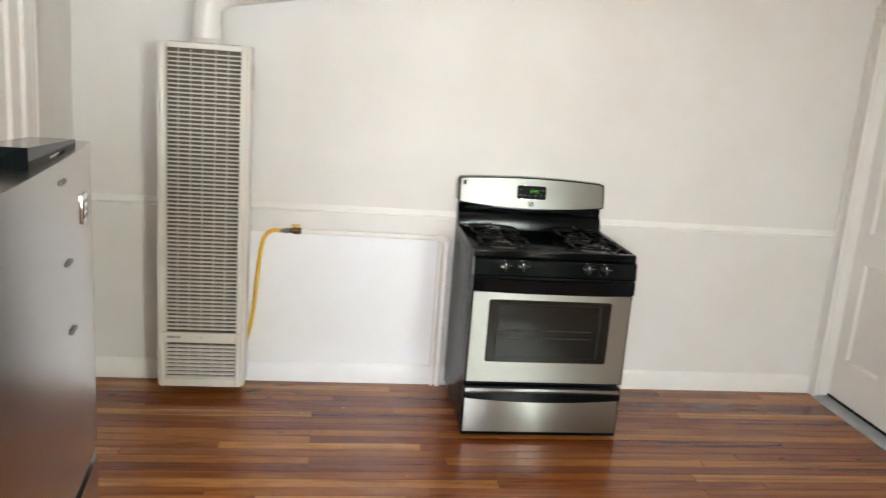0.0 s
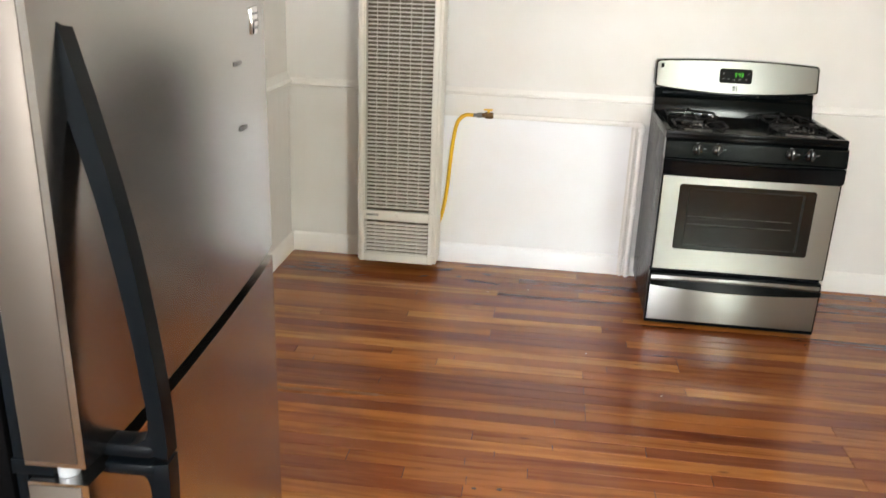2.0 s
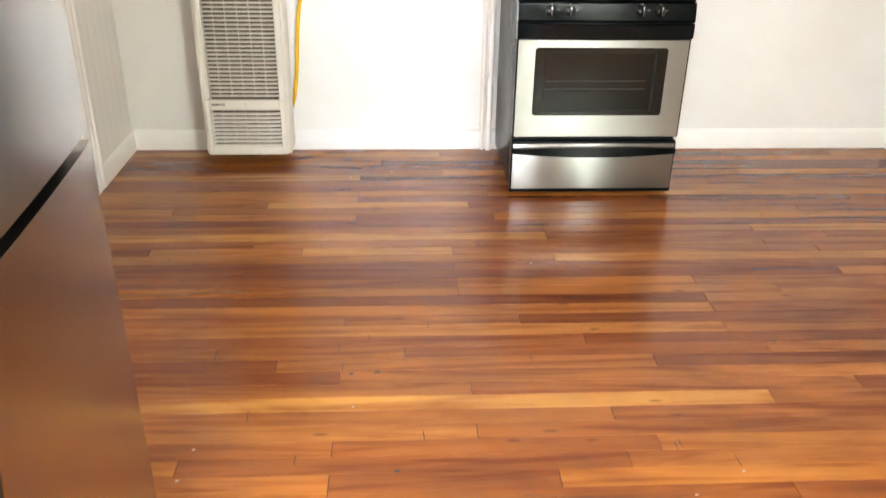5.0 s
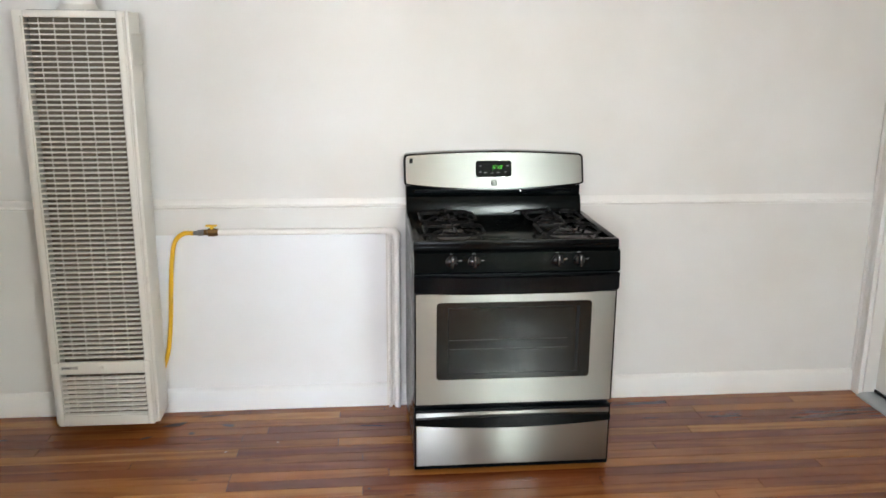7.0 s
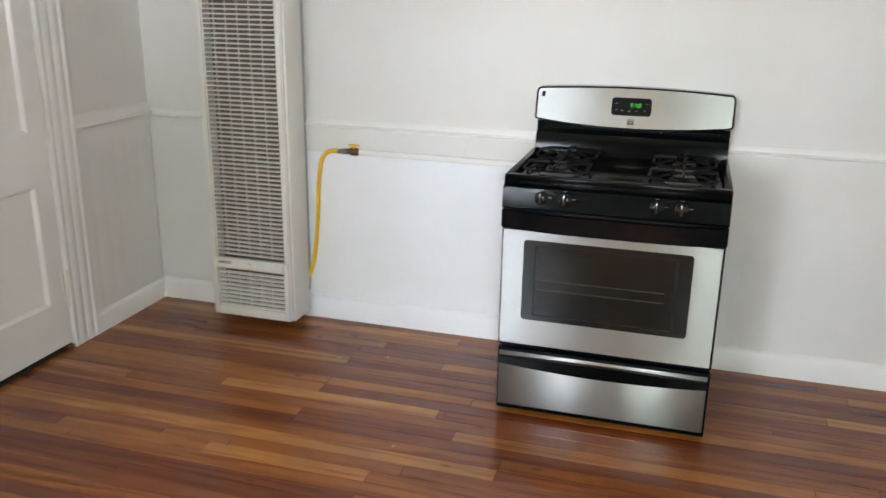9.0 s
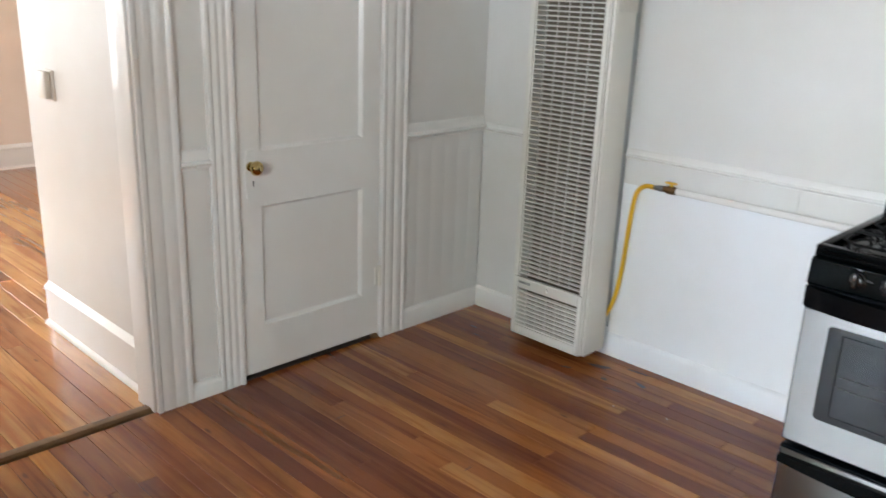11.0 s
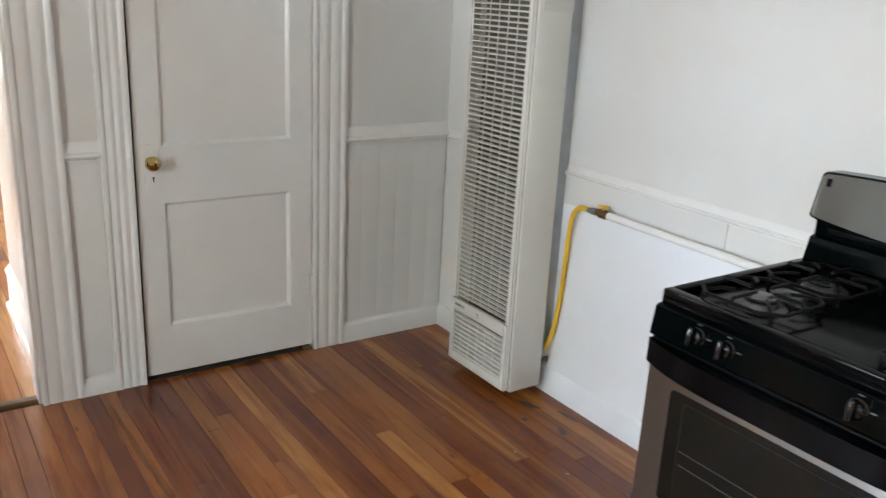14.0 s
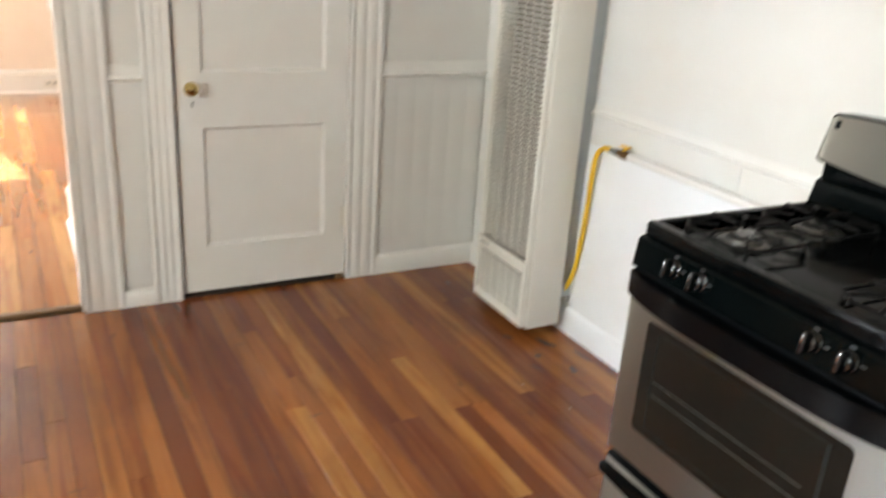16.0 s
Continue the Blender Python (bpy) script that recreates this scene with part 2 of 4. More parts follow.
GRASS = gloss("grass", (0.06, 0.11, 0.03), 0.8, 0.5, 0.6, 8)
STAIN_WIDE = gloss("weathered_stain", (0.20, 0.080, 0.026), 0.55, 0.4, 0.0, 60, shine=0.2)
STAIN = gloss("dark_stain", (0.06, 0.036, 0.020), 0.7, 0.4, 0.0, 60, shine=0.15)
FLECK = gloss("paint_fleck", (0.42, 0.30, 0.20), 0.7, 0.3, shine=0.2)
# grime under the closet door, and painted shade in its side gap
GRIME_SHADE = gloss("gap_grime_shade", (0.028, 0.019, 0.013), 0.8, 0.5, 0.5, 30)

# ---- building helpers ----
AT = {}


def thing(name, origin, label="", category="", group="", kind=""):
    ob = new(name)
    ob.empty_display_size = 0.1
    ob.location = origin
    AT[ob] = Vector(origin)
    return tagged(ob, label, category, group, kind)


def finish(bm, name, mat, angle=38):
    bmesh.ops.recalc_face_normals(bm, faces=bm.faces)
    me = bpy.data.meshes.new(name)
    bm.to_mesh(me)
    bm.free()
    me.materials.append(mat)
    me.polygons.foreach_set("use_smooth", [True] * len(me.polygons))
    me.set_sharp_from_angle(angle=radians(angle))
    return me


def part(name, bm, mat, parent, label="", kind="", uv=None):
    """One mesh under a thing or part; bm is in the world's coordinates."""
    o = AT[parent]
    bmesh.ops.translate(bm, verts=bm.verts, vec=-o)
    if uv:
        lay = bm.loops.layers.uv.new("UVMap")
        for f in bm.faces:
            for l in f.loops:
                l[lay].uv = (l.vert.co["xyz".index(uv[0])], l.vert.co["xyz".index(uv[1])])
    ob = new(name, finish(bm, name, mat))
    ob.parent = parent
    AT[ob] = Vector(o)
    return tagged(ob, label, kind=kind)


def placed(name, me, parent, loc, label="", rot=(0, 0, 0)):
    """A mesh shared between alike parts, at a place in the world's coordinates."""
    ob = new(name, me)
    ob.parent = parent
    ob.location = Vector(loc) - AT[parent]
    ob.rotation_euler = [radians(a) for a in rot]
    AT[ob] = Vector(loc)
    return tagged(ob, label)


def single(name, bm, mat, origin, label="", category="", group="", kind=""):
    o = Vector(origin)
    bmesh.ops.translate(bm, verts=bm.verts, vec=-o)
    ob = new(name, finish(bm, name, mat))
    ob.location = o
    AT[ob] = o
    return tagged(ob, label, category, group, kind)


def box(bm, x0, x1, y0, y1, z0, z1, b=0.0, seg=2):
    m = Matrix.Translation(((x0 + x1) / 2, (y0 + y1) / 2, (z0 + z1) / 2)) @ Matrix.Diagonal((abs(x1 - x0), abs(y1 - y0), abs(z1 - z0), 1))
    vs = bmesh.ops.create_cube(bm, size=1, matrix=m)["verts"]
    if b:
        es = list({e for v in vs for e in v.link_edges})
        bmesh.ops.bevel(bm, geom=es, offset=b, segments=seg, affect="EDGES", profile=0.5, clamp_overlap=True)
    return bm


def boxed(*a, **k):
    return box(bmesh.new(), *a, **k)


def tube(bm, pts, r, seg=14, caps=True):
    """A round tube along points; r is a radius or one radius a point."""
    pts = [Vector(p) for p in pts]
    rs = r if isinstance(r, (list, tuple)) else [r] * len(pts)
    rings, up = [], None
    for i, p in enumerate(pts):
        d = (pts[min(i + 1, len(pts) - 1)] - pts[max(i - 1, 0)]).normalized()
        if up is None:
            up = d.orthogonal().normalized()
        up = (up - d * up.dot(d)).normalized()
        side = d.cross(up)
        rings.append([bm.verts.new(p + (up * math.cos(a) + side * math.sin(a)) * rs[i]) for a in (2 * math.pi * k / seg for k in range(seg))])
    for a, b in zip(rings, rings[1:]):
        for k in range(seg):
            bm.faces.new((a[k], a[(k + 1) % seg], b[(k + 1) % seg], b[k]))
    if caps:
        bm.faces.new(rings[0])
        bm.faces.new(rings[-1])
    return bm


def turned(bm, centre, axis, profile, seg=24):
    """A turned solid: profile rows of (distance along the axis, radius)."""
    c, ax = Vector(centre), Vector(axis).normalized()
    return tube_rows(bm, [(c + ax * d, r) for d, r in profile], ax, seg)


def tube_rows(bm, rows, ax, seg):
    up = ax.orthogonal().normalized()
    side = ax.cross(up)
    rings = [[bm.verts.new(p + (up * math.cos(a) + side * math.sin(a)) * max(r, 1e-4)) for a in (2 * math.pi * k / seg for k in range(seg))] for p, r in rows]
    for a, b in zip(rings, rings[1:]):
        for k in range(seg):
            bm.faces.new((a[k], a[(k + 1) % seg], b[(k + 1) % seg], b[k]))
    bm.faces.new(rings[0])
    bm.faces.new(rings[-1])
    return bm


def prism(bm, outline, axis, a, b):
    """Extrudes a closed outline of 2D points along axis from a to b. The outline's two numbers are the other two axes, in order."""
    def at(p, v):
        q = list(p)
        q.insert("xyz".index(axis), v)
        return bm.verts.new(q)
    lo, hi = [at(p, a) for p in outline], [at(p, b) for p in outline]
    n = len(outline)
    for k in range(n):
        bm.faces.new((lo[k], lo[(k + 1) % n], hi[(k + 1) % n], hi[k]))
    bm.faces.new(lo)
    bm.faces.new(hi)
    return bm


def soften(bm, b, seg=2, angle=30):
    es = [e for e in bm.edges if len(e.link_faces) == 2 and e.calc_face_angle(0) > radians(angle)]
    bmesh.ops.bevel(bm, geom=es, offset=b, segments=seg, affect="EDGES", profile=0.5, clamp_overlap=True)
    return bm


def smoothstep(points, n):
    """Points on a smooth curve through the given ones."""
    pts = [Vector(p) for p in points]
    out = []
    for i in range(len(pts) - 1):
        p0, p1, p2, p3 = pts[max(i - 1, 0)], pts[i], pts[i + 1], pts[min(i + 2, len(pts) - 1)]
        for k in range(n):
            t = k / n
            out.append(0.5 * ((2 * p1) + (p2 - p0) * t + (2 * p0 - 5 * p1 + 4 * p2 - p3) * t * t + (3 * p1 - p0 - 3 * p2 + p3) * t ** 3))
    return out + [pts[-1]]


# ---- large structure ----
ROOM_X, ROOM_Y, ROOM_H, T = 4.06, -5.60, 2.60, 0.12
DOOR_Y = (-1.408, -0.679)
WAY_Y = (-2.54, -1.79)
HEAD = 2.06


def wall(name, boxes, mat=WALL, label="white painted plaster wall"):
    bm = bmesh.new()
    for b in boxes:
        box(bm, *b)
    o = (boxes[0][0], boxes[0][2], 0)
    return single(name, bm, mat, o, label, "wall", kind="structure")


w_north = wall("wall_north", [(-T, ROOM_X + T, 0, T, -0.02, ROOM_H)])
w_west = wall("wall_west", [
    (-T, 0, DOOR_Y[1], 0, -0.02, ROOM_H), (-T, 0, *DOOR_Y, HEAD, ROOM_H), (-T, 0, WAY_Y[1], DOOR_Y[0], -0.02, ROOM_H),
    (-T, 0, *WAY_Y, HEAD, ROOM_H), (-T, 0, ROOM_Y, WAY_Y[0], -0.02, ROOM_H)])
EAST_DOOR = (-0.965, -0.085)
w_east = wall("wall_east", [(ROOM_X, ROOM_X + T, EAST_DOOR[1], 0, -0.02, ROOM_H), (ROOM_X, ROOM_X + T, *EAST_DOOR, HEAD, ROOM_H),
                            (ROOM_X, ROOM_X + T, ROOM_Y, EAST_DOOR[0], -0.02, ROOM_H)])


def pierced(x0, x1, y0, y1, holes, h):
    """Boxes of a wall that runs along x, round window holes of (x0, x1, z0, z1)."""
    out, x = [], x0
    for a, b, z0, z1 in holes:
        out += [(x, a, y0, y1, -0.02, h), (a, b, y0, y1, -0.02, z0), (a, b, y0, y1, z1, h)]
        x = b
    return out + [(x, x1, y0, y1, -0.02, h)]


w_south = wall("wall_south", pierced(-T, ROOM_X + T, ROOM_Y - 0.15, ROOM_Y, [(0.40, 1.30, 1.02, 2.15), (2.80, 3.60, 0.85, 2.15)], ROOM_H), WALL_SOUTH_DIM, "unseen wall toned tan to dim bounce light, with two windows")
# next room
FAR_X, NEXT_S, NEXT_N = -4.65, -4.60, -0.30
FAR_WIN = (-3.25, -2.412, 0.742, 2.08)
wall("wall_far", [(FAR_X - 0.15, FAR_X, FAR_WIN[1], NEXT_N + T, -0.02, ROOM_H), (FAR_X - 0.15, FAR_X, FAR_WIN[0], FAR_WIN[1], -0.02, FAR_WIN[2]),
                  (FAR_X - 0.15, FAR_X, FAR_WIN[0], FAR_WIN[1], FAR_WIN[3], ROOM_H), (FAR_X - 0.15, FAR_X, NEXT_S - 0.15, FAR_WIN[0], -0.02, ROOM_H)], WALL_BOUNCE, "painted plaster wall, peach floor bounce put into its colour")
wall("wall_next_north", [(FAR_X, -1.13, NEXT_N, NEXT_N + T, -0.02, ROOM_H)], WALL_BOUNCE, "painted plaster wall, peach floor bounce put into its colour")
wall("wall_next_south", pierced(FAR_X, -T, NEXT_S - 0.15, NEXT_S, [(-3.2, -2.0, 0.80, 2.12)], ROOM_H), WALL_BOUNCE, "painted plaster wall, peach floor bounce put into its colour")
for b in ((-1.13, -T, -1.74, -1.62, -0.02, ROOM_H), (-1.13, -1.01, -1.62, NEXT_N + T, -0.02, ROOM_H), (-1.01, -T, NEXT_N, NEXT_N + T, -0.02, ROOM_H)):
    wall("wall_closet", [b], WALL, "white painted wall beside the opening")
for nm, b in (("ceiling", (-T, ROOM_X + T, ROOM_Y - 0.15, T, ROOM_H, ROOM_H + 0.1)), ("ceiling_next", (FAR_X - 0.15, -T, NEXT_S - 0.15, NEXT_N + T, ROOM_H, ROOM_H + 0.1))):
    single(nm, boxed(*b), CEIL, (b[0], b[2], ROOM_H), "white painted flat ceiling", "ceiling", kind="structure")
floor = single("floor", boxed(0, ROOM_X + 0.02, ROOM_Y, 0, -0.12, -0.004), GAP, (0, 0, 0), "varnished red-brown fir strip floor with worn boards", "floor", kind="structure")
floor_next = single("floor_next", boxed(FAR_X, -0.065, NEXT_S, NEXT_N, -0.12, -0.004), GAP, (-0.1, 0, 0), "glossy honey-coloured fir strip floor", "floor", kind="structure")
single("ground", boxed(-200, 200, -200, 200, -0.75, -0.65), GRASS, (0, 0, -0.65), "green lawn around the house", "ground", kind="structure")

# threshold between the rooms, and the strip under the closet door
bm = bmesh.new()
prism(bm, [(-0.070, -0.02), (-0.070, 0.006), (-0.062, 0.010), (-0.024, 0.012), (-0.014, 0.004), (-0.010, -0.02)], "y", *WAY_Y)
single("threshold", soften(bm, 0.003), SILLWOOD, (-0.05, -2.2, 0), "worn dark wooden threshold strip between two floors", "threshold", kind="structure")
single("door_gap_strip", boxed(-0.10, 0.004, *DOOR_Y, -0.02, 0.006, b=0.003), GRIME_SHADE, (-0.05, -1.05, 0), "dark grimy strip under the closet door", "threshold", kind="structure")
# near-black filler paints the shade inside the gap beside the leaf
single("door_side_gap", boxed(-0.10, -0.004, -1.4075, -1.3955, 0.02, HEAD), GRIME_SHADE, (-0.05, -1.406, 0), "dark strip painting the shade in the closet door's lock-side gap", "door gap", kind="structure")
single("door_end_block", boxed(-0.006, 0.022, -0.725, -0.692, 0.004, 0.022, b=0.004), SILLWOOD, (0.0, -0.7, 0), "chipped dark wood scrap at the door foot", "threshold", kind="structure")

# ---- trim ----
def casing_profile(w, d=0.022):
    """Fluted casing: (across, depth) outline of a board of width w."""
    k = [(0, 0), (0, d), (0.009, d + 0.003), (0.018, d), (0.023, d - 0.0042), (0.030, d - 0.0042), (0.036, d - 0.001)]
    mid = [(w / 2 - 0.008, d - 0.001), (w / 2 - 0.003, d - 0.0045), (w / 2 + 0.003, d - 0.0045), (w / 2 + 0.008, d - 0.001)]
    right = [(w - a, b) for a, b in reversed(k)]
    return k + mid + right


def casing_west(name, y0, y1, z0=0.0, z1=HEAD + 0.01, out=1, x=0.0):
    bm = bmesh.new()
    prof = casing_profile(y1 - y0)
    prism(bm, [(x + out * d, y0 + a) for a, d in prof], "z", z0, z1)
    return single(name, bm, TRIM, (x, y0, z0), "white painted fluted wooden casing", "door casing", kind="structure")


def head_casing(name, x, out, y0, y1, z0=HEAD + 0.01, w=0.13):
    bm = bmesh.new()
    prism(bm, [(x + out * d, z0 + a) for a, d in casing_profile(w)], "y", y0, y1)
    return single(name, bm, TRIM, (x, y0, z0), "white painted head casing", "door casing", kind="structure")


casing_west("casing", -0.679, -0.530)
casing_west("casing", -1.520, -1.408)
casing_west("casing", -1.790, -1.642)
casing_west("casing", -2.682, -2.540)
head_casing("casing", 0, 1, -1.52, -0.53)
head_casing("casing", 0, 1, -2.682, -1.642)
casing_west("casing", -2.682, -2.540, x=-T, out=-1)
# jamb lining of the opening
bm = bmesh.new()
box(bm, -T - 0.004, 0.004, WAY_Y[1] - 0.012, WAY_Y[1] + 0.002, 0.0, HEAD, b=0.003)
box(bm, -T - 0.004, 0.004, WAY_Y[0] - 0.002, WAY_Y[0] + 0.012, 0.0, HEAD, b=0.003)
box(bm, -T - 0.004, 0.004, WAY_Y[0] + 0.012, WAY_Y[1] - 0.012, HEAD - 0.012, HEAD + 0.002, b=0.003)
single("jamb", bm, TRIM, (-0.06, -2.2, 0), "white painted door jamb lining", "door jamb", kind="structure")


def rail_outline():
    return [(0.0, 0.918), (0.016, 0.918), (0.016, 0.925), (0.026, 0.931), (0.030, 0.938), (0.026, 0.945), (0.014, 0.950), (0.010, 0.963), (0.007, 0.983), (0.0, 0.991)]


def rail_north(x0, x1):
    bm = bmesh.new()
    prism(bm, [(-d * 0.55, 0.914 + (z - 0.918) * 0.62) for d, z in rail_outline()], "x", x0, x1)
    return single("chair_rail", bm, TRIM, (x0, 0, 0.92), "thin white painted chair rail moulding", "moulding", kind="structure")


def rail_west(y0, y1):
    bm = bmesh.new()
    prism(bm, [(d, z) for d, z in rail_outline()], "y", y0, y1)
    return single("chair_rail", bm, TRIM, (0, y0, 0.92), "white painted chair rail moulding", "moulding", kind="structure")


rail_north(0.0, ROOM_X)
rail_west(-0.530, -0.002)
rail_west(-1.642, -1.520)
rail_west(-2.93, -2.682)
rail_west(ROOM_Y, -3.7)


def base_outline(h, d=0.018):
    return [(0, 0), (d, 0), (d, h - 0.02), (d - 0.004, h - 0.014), (d * 0.5, h - 0.004), (0, h)]


def baseboard(name, axis, at, sign, a, b, h=0.11, d=0.022, mat=TRIM, shoe=False):
    """axis: the way it runs; at: the wall's face; sign: the side it stands on."""
    bm = bmesh.new()
    pts = base_outline(h, d)
    if shoe:
        pts = [(0, 0), (d + 0.018, 0), (d + 0.017, 0.010), (d + 0.008, 0.020), (d, 0.022), (d, h - 0.045), (d + 0.006, h - 0.038), (d + 0.005, h - 0.024), (d * 0.4, h - 0.008), (0, h)]
    if axis == "x":
        prism(bm, [(at + sign * q, z) for q, z in pts], "x", a, b)
        o = (a, at, 0)
    else:
        prism(bm, [(at + sign * q, z) for q, z in pts], "y", a, b)
        o = (at, a, 0)
    return single(name, bm, mat, o, "white painted wooden baseboard", "baseboard", kind="structure")


baseboard("baseboard", "x", 0, -1, 0.022, 0.80)
baseboard("baseboard", "x", 0, -1, 0.80, 1.812, mat=WALL_COOL)
baseboard("baseboard", "x", 0, -1, 1.812, ROOM_X)
baseboard("baseboard", "y", 0, 1, -0.530, 0.0, 0.10)
baseboard("baseboard", "y", 0, 1, -1.642, -1.520, 0.07)
baseboard("baseboard", "y", 0, 1, ROOM_Y, -2.682, 0.10)
baseboard("baseboard", "y", ROOM_X, -1, ROOM_Y, -1.06, 0.11)
baseboard("baseboard", "x", ROOM_Y, 1, 0.0, ROOM_X, 0.11)
baseboard("baseboard", "x", -1.74, -1, -1.13, -T - 0.004, 0.21, 0.018, shoe=True)
baseboard("baseboard", "y", -1.13, -1, -1.74, NEXT_N, 0.21, 0.018, shoe=True)
baseboard("baseboard", "y", FAR_X, 1, NEXT_S, NEXT_N, 0.205, 0.018, shoe=True)
baseboard("baseboard", "x", NEXT_N, -1, FAR_X, -1.16, 0.205, 0.018, shoe=True)
baseboard("baseboard", "x", NEXT_S, 1, FAR_X, -T, 0.205, 0.018, shoe=True)


# ---- doors ----
def panel_door(root, x, out, y0, y1, z0, z1, panels, thick=0.036):
    """Stile-and-rail leaf whose face is at x and looks along out; panels are (y0, y1, z0, z1)."""
    bm = bmesh.new()
    ys = sorted({y0, y1, *[p[0] for p in panels], *[p[1] for p in panels]})
    zs = sorted({z0, z1, *[p[2] for p in panels], *[p[3] for p in panels]})
    xa, xb = sorted((x, x - out * thick))
    for ya, yb in zip(ys, ys[1:]):
        for za, zb in zip(zs, zs[1:]):
            if not any(p[0] <= ya and yb <= p[1] and p[2] <= za and zb <= p[3] for p in panels):
                box(bm, xa, xb, ya, yb, za, zb)
    bmesh.ops.remove_doubles(bm, verts=bm.verts, dist=1e-5)
    seen, dead = {}, []
    for f in bm.faces:
        key = tuple(round(c, 4) for c in f.calc_center_median())
        if key in seen:
            dead += [f, seen[key]]
        seen[key] = f
    bmesh.ops.delete(bm, geom=list(set(dead)), context="FACES")
    bmesh.ops.dissolve_limit(bm, angle_limit=0.01, verts=bm.verts, edges=bm.edges)
    part("leaf", bm, TRIM, root)
    for p in panels:
        bm = bmesh.new()
        a, b, c, d = p
        m, deep = 0.016, 0.015
        f0, f1 = x - out * 0.001, x - out * deep
        ring0 = [(a, c), (b, c), (b, d), (a, d)]
        rows = [(0.0, f0), (0.004, f0), (0.008, x - out * 0.005), (m, f1)]
        rings = []
        for inset, xx in rows:
            rings.append([bm.verts.new((xx, yy + (inset if yy == a else -inset), zz + (inset if zz == c else -inset))) for yy, zz in ring0])
        for r, s in zip(rings, rings[1:]):
            for k in range(4):
                bm.faces.new((r[k], r[(k + 1) % 4], s[(k + 1) % 4], s[k]))
        bm.faces.new(rings[-1])
        back = [bm.verts.new((x - out * (thick - 0.006), yy, zz)) for yy, zz in ring0]
        for k in range(4):
            bm.faces.new((rings[0][k], rings[0][(k + 1) % 4], back[(k + 1) % 4], back[k]))
        bm.faces.new(back)
        part("panel", bm, TRIM, root)


door = thing("door_1", (0.0, -1.05, 0.0), "closed white painted two-panel closet door with brass knob", "door", kind="structure")
panel_door(door, 0.004, 1, -1.406, -0.693, 0.028, 2.05, [(-1.312, -0.787, 0.226, 0.742), (-1.312, -0.787, 0.955, 1.93)])
bm = bmesh.new()
ol = []
for ang in range(0, 360, 10):
    c, s = math.cos(radians(ang)), math.sin(radians(ang))
    ol.append((-1.350 + 0.026 * math.copysign(abs(c) ** 0.45, c), 0.870 + 0.100 * math.copysign(abs(s) ** 0.35, s)))
prism(bm, ol, "x", 0.004, 0.0095)
soften(bm, 0.002, 2, 50)
plate = part("escutcheon", bm, TRIM, door, "white painted escutcheon plate")
bm = turned(bmesh.new(), (0.0095, -1.355, 0.904), (1, 0, 0), [(0, 0.019), (0.004, 0.018), (0.006, 0.011), (0.022, 0.009), (0.026, 0.014), (0.032, 0.024), (0.042, 0.029), (0.052, 0.027), (0.060, 0.018), (0.063, 0.006)], 28)
part("knob", bm, BRASS, door, "polished brass knob")
bm = turned(bmesh.new(), (0.0090, -1.345, 0.842), (1, 0, 0), [(0, 0.004), (0.0012, 0.004)], 12)
box(bm, 0.009, 0.0102, -1.347, -1.343, 0.824, 0.842)
part("keyhole", bm, BLACK_SATIN, door, "dark keyhole")
for zc in (0.31, 1.70):
    bm = tube(bmesh.new(), [(0.012, -0.691, zc - 0.05), (0.012, -0.691, zc + 0.05)], 0.008, 10)
    box(bm, 0.004, 0.008, -0.715, -0.693, zc - 0.045, zc + 0.045, b=0.001)
    part("hinge", bm, PLASTIC, door, "painted butt hinge")

door.location += Vector((0, 0.010, -0.004))

edoor = thing("door_2", (ROOM_X + 0.06, -0.55, 0), "closed white six-panel entrance door with black bottom sweep", "door", kind="structure")
ex = ROOM_X + 0.055
cols = ((-0.86, -0.58), (-0.47, -0.19))
panel_door(edoor, ex, -1, EAST_DOOR[0] + 0.012, EAST_DOOR[1] - 0.012, 0.034, 2.04,
           [(a, b, c, d) for a, b in cols for c, d in ((0.26, 0.82), (0.98, 1.62), (1.72, 1.92))], 0.042)
part("bottom_sweep", boxed(ex - 0.006, ex + 0.03, EAST_DOOR[0] + 0.012, EAST_DOOR[1] - 0.012, 0.020, 0.033, b=0.002), BLACK_SATIN, edoor, "black rubber sweep")
bm = turned(bmesh.new(), (ex, -0.90, 0.98), (-1, 0, 0), [(0, 0.028), (0.008, 0.026), (0.012, 0.012), (0.035, 0.012), (0.045, 0.026), (0.062, 0.024), (0.068, 0.008)], 20)
part("knob", bm, BRASS, edoor, "brass knob")
bm = bmesh.new()
prism(bm, [(ROOM_X - 0.030, 0.0), (ROOM_X - 0.024, 0.008), (ROOM_X + 0.012, 0.018), (ROOM_X + 0.11, 0.018), (ROOM_X + 0.11, -0.02), (ROOM_X - 0.030, -0.02)], "y", EAST_DOOR[0], EAST_DOOR[1])
single("threshold", soften(bm, 0.002), GALV_LIGHT, (ROOM_X, -0.55, 0), "worn metal threshold under the entrance door", "threshold", kind="structure")
for ya, yb in ((-0.085, -0.004), (-1.06, -0.965)):
    casing_west("casing", ya, yb, x=ROOM_X, out=-1)
head_casing("casing", ROOM_X, -1, -1.06, -0.004, w=0.10)
bm = bmesh.new()
for ya, yb in ((EAST_DOOR[1] - 0.010, EAST_DOOR[1] + 0.002), (EAST_DOOR[0] - 0.002, EAST_DOOR[0] + 0.010)):
    box(bm, ROOM_X - 0.003, ROOM_X + T, ya, yb, 0.018, HEAD, b=0.002)
box(bm, ROOM_X - 0.003, ROOM_X + T, EAST_DOOR[0] + 0.01, EAST_DOOR[1] - 0.01, HEAD - 0.012, HEAD + 0.002, b=0.002)
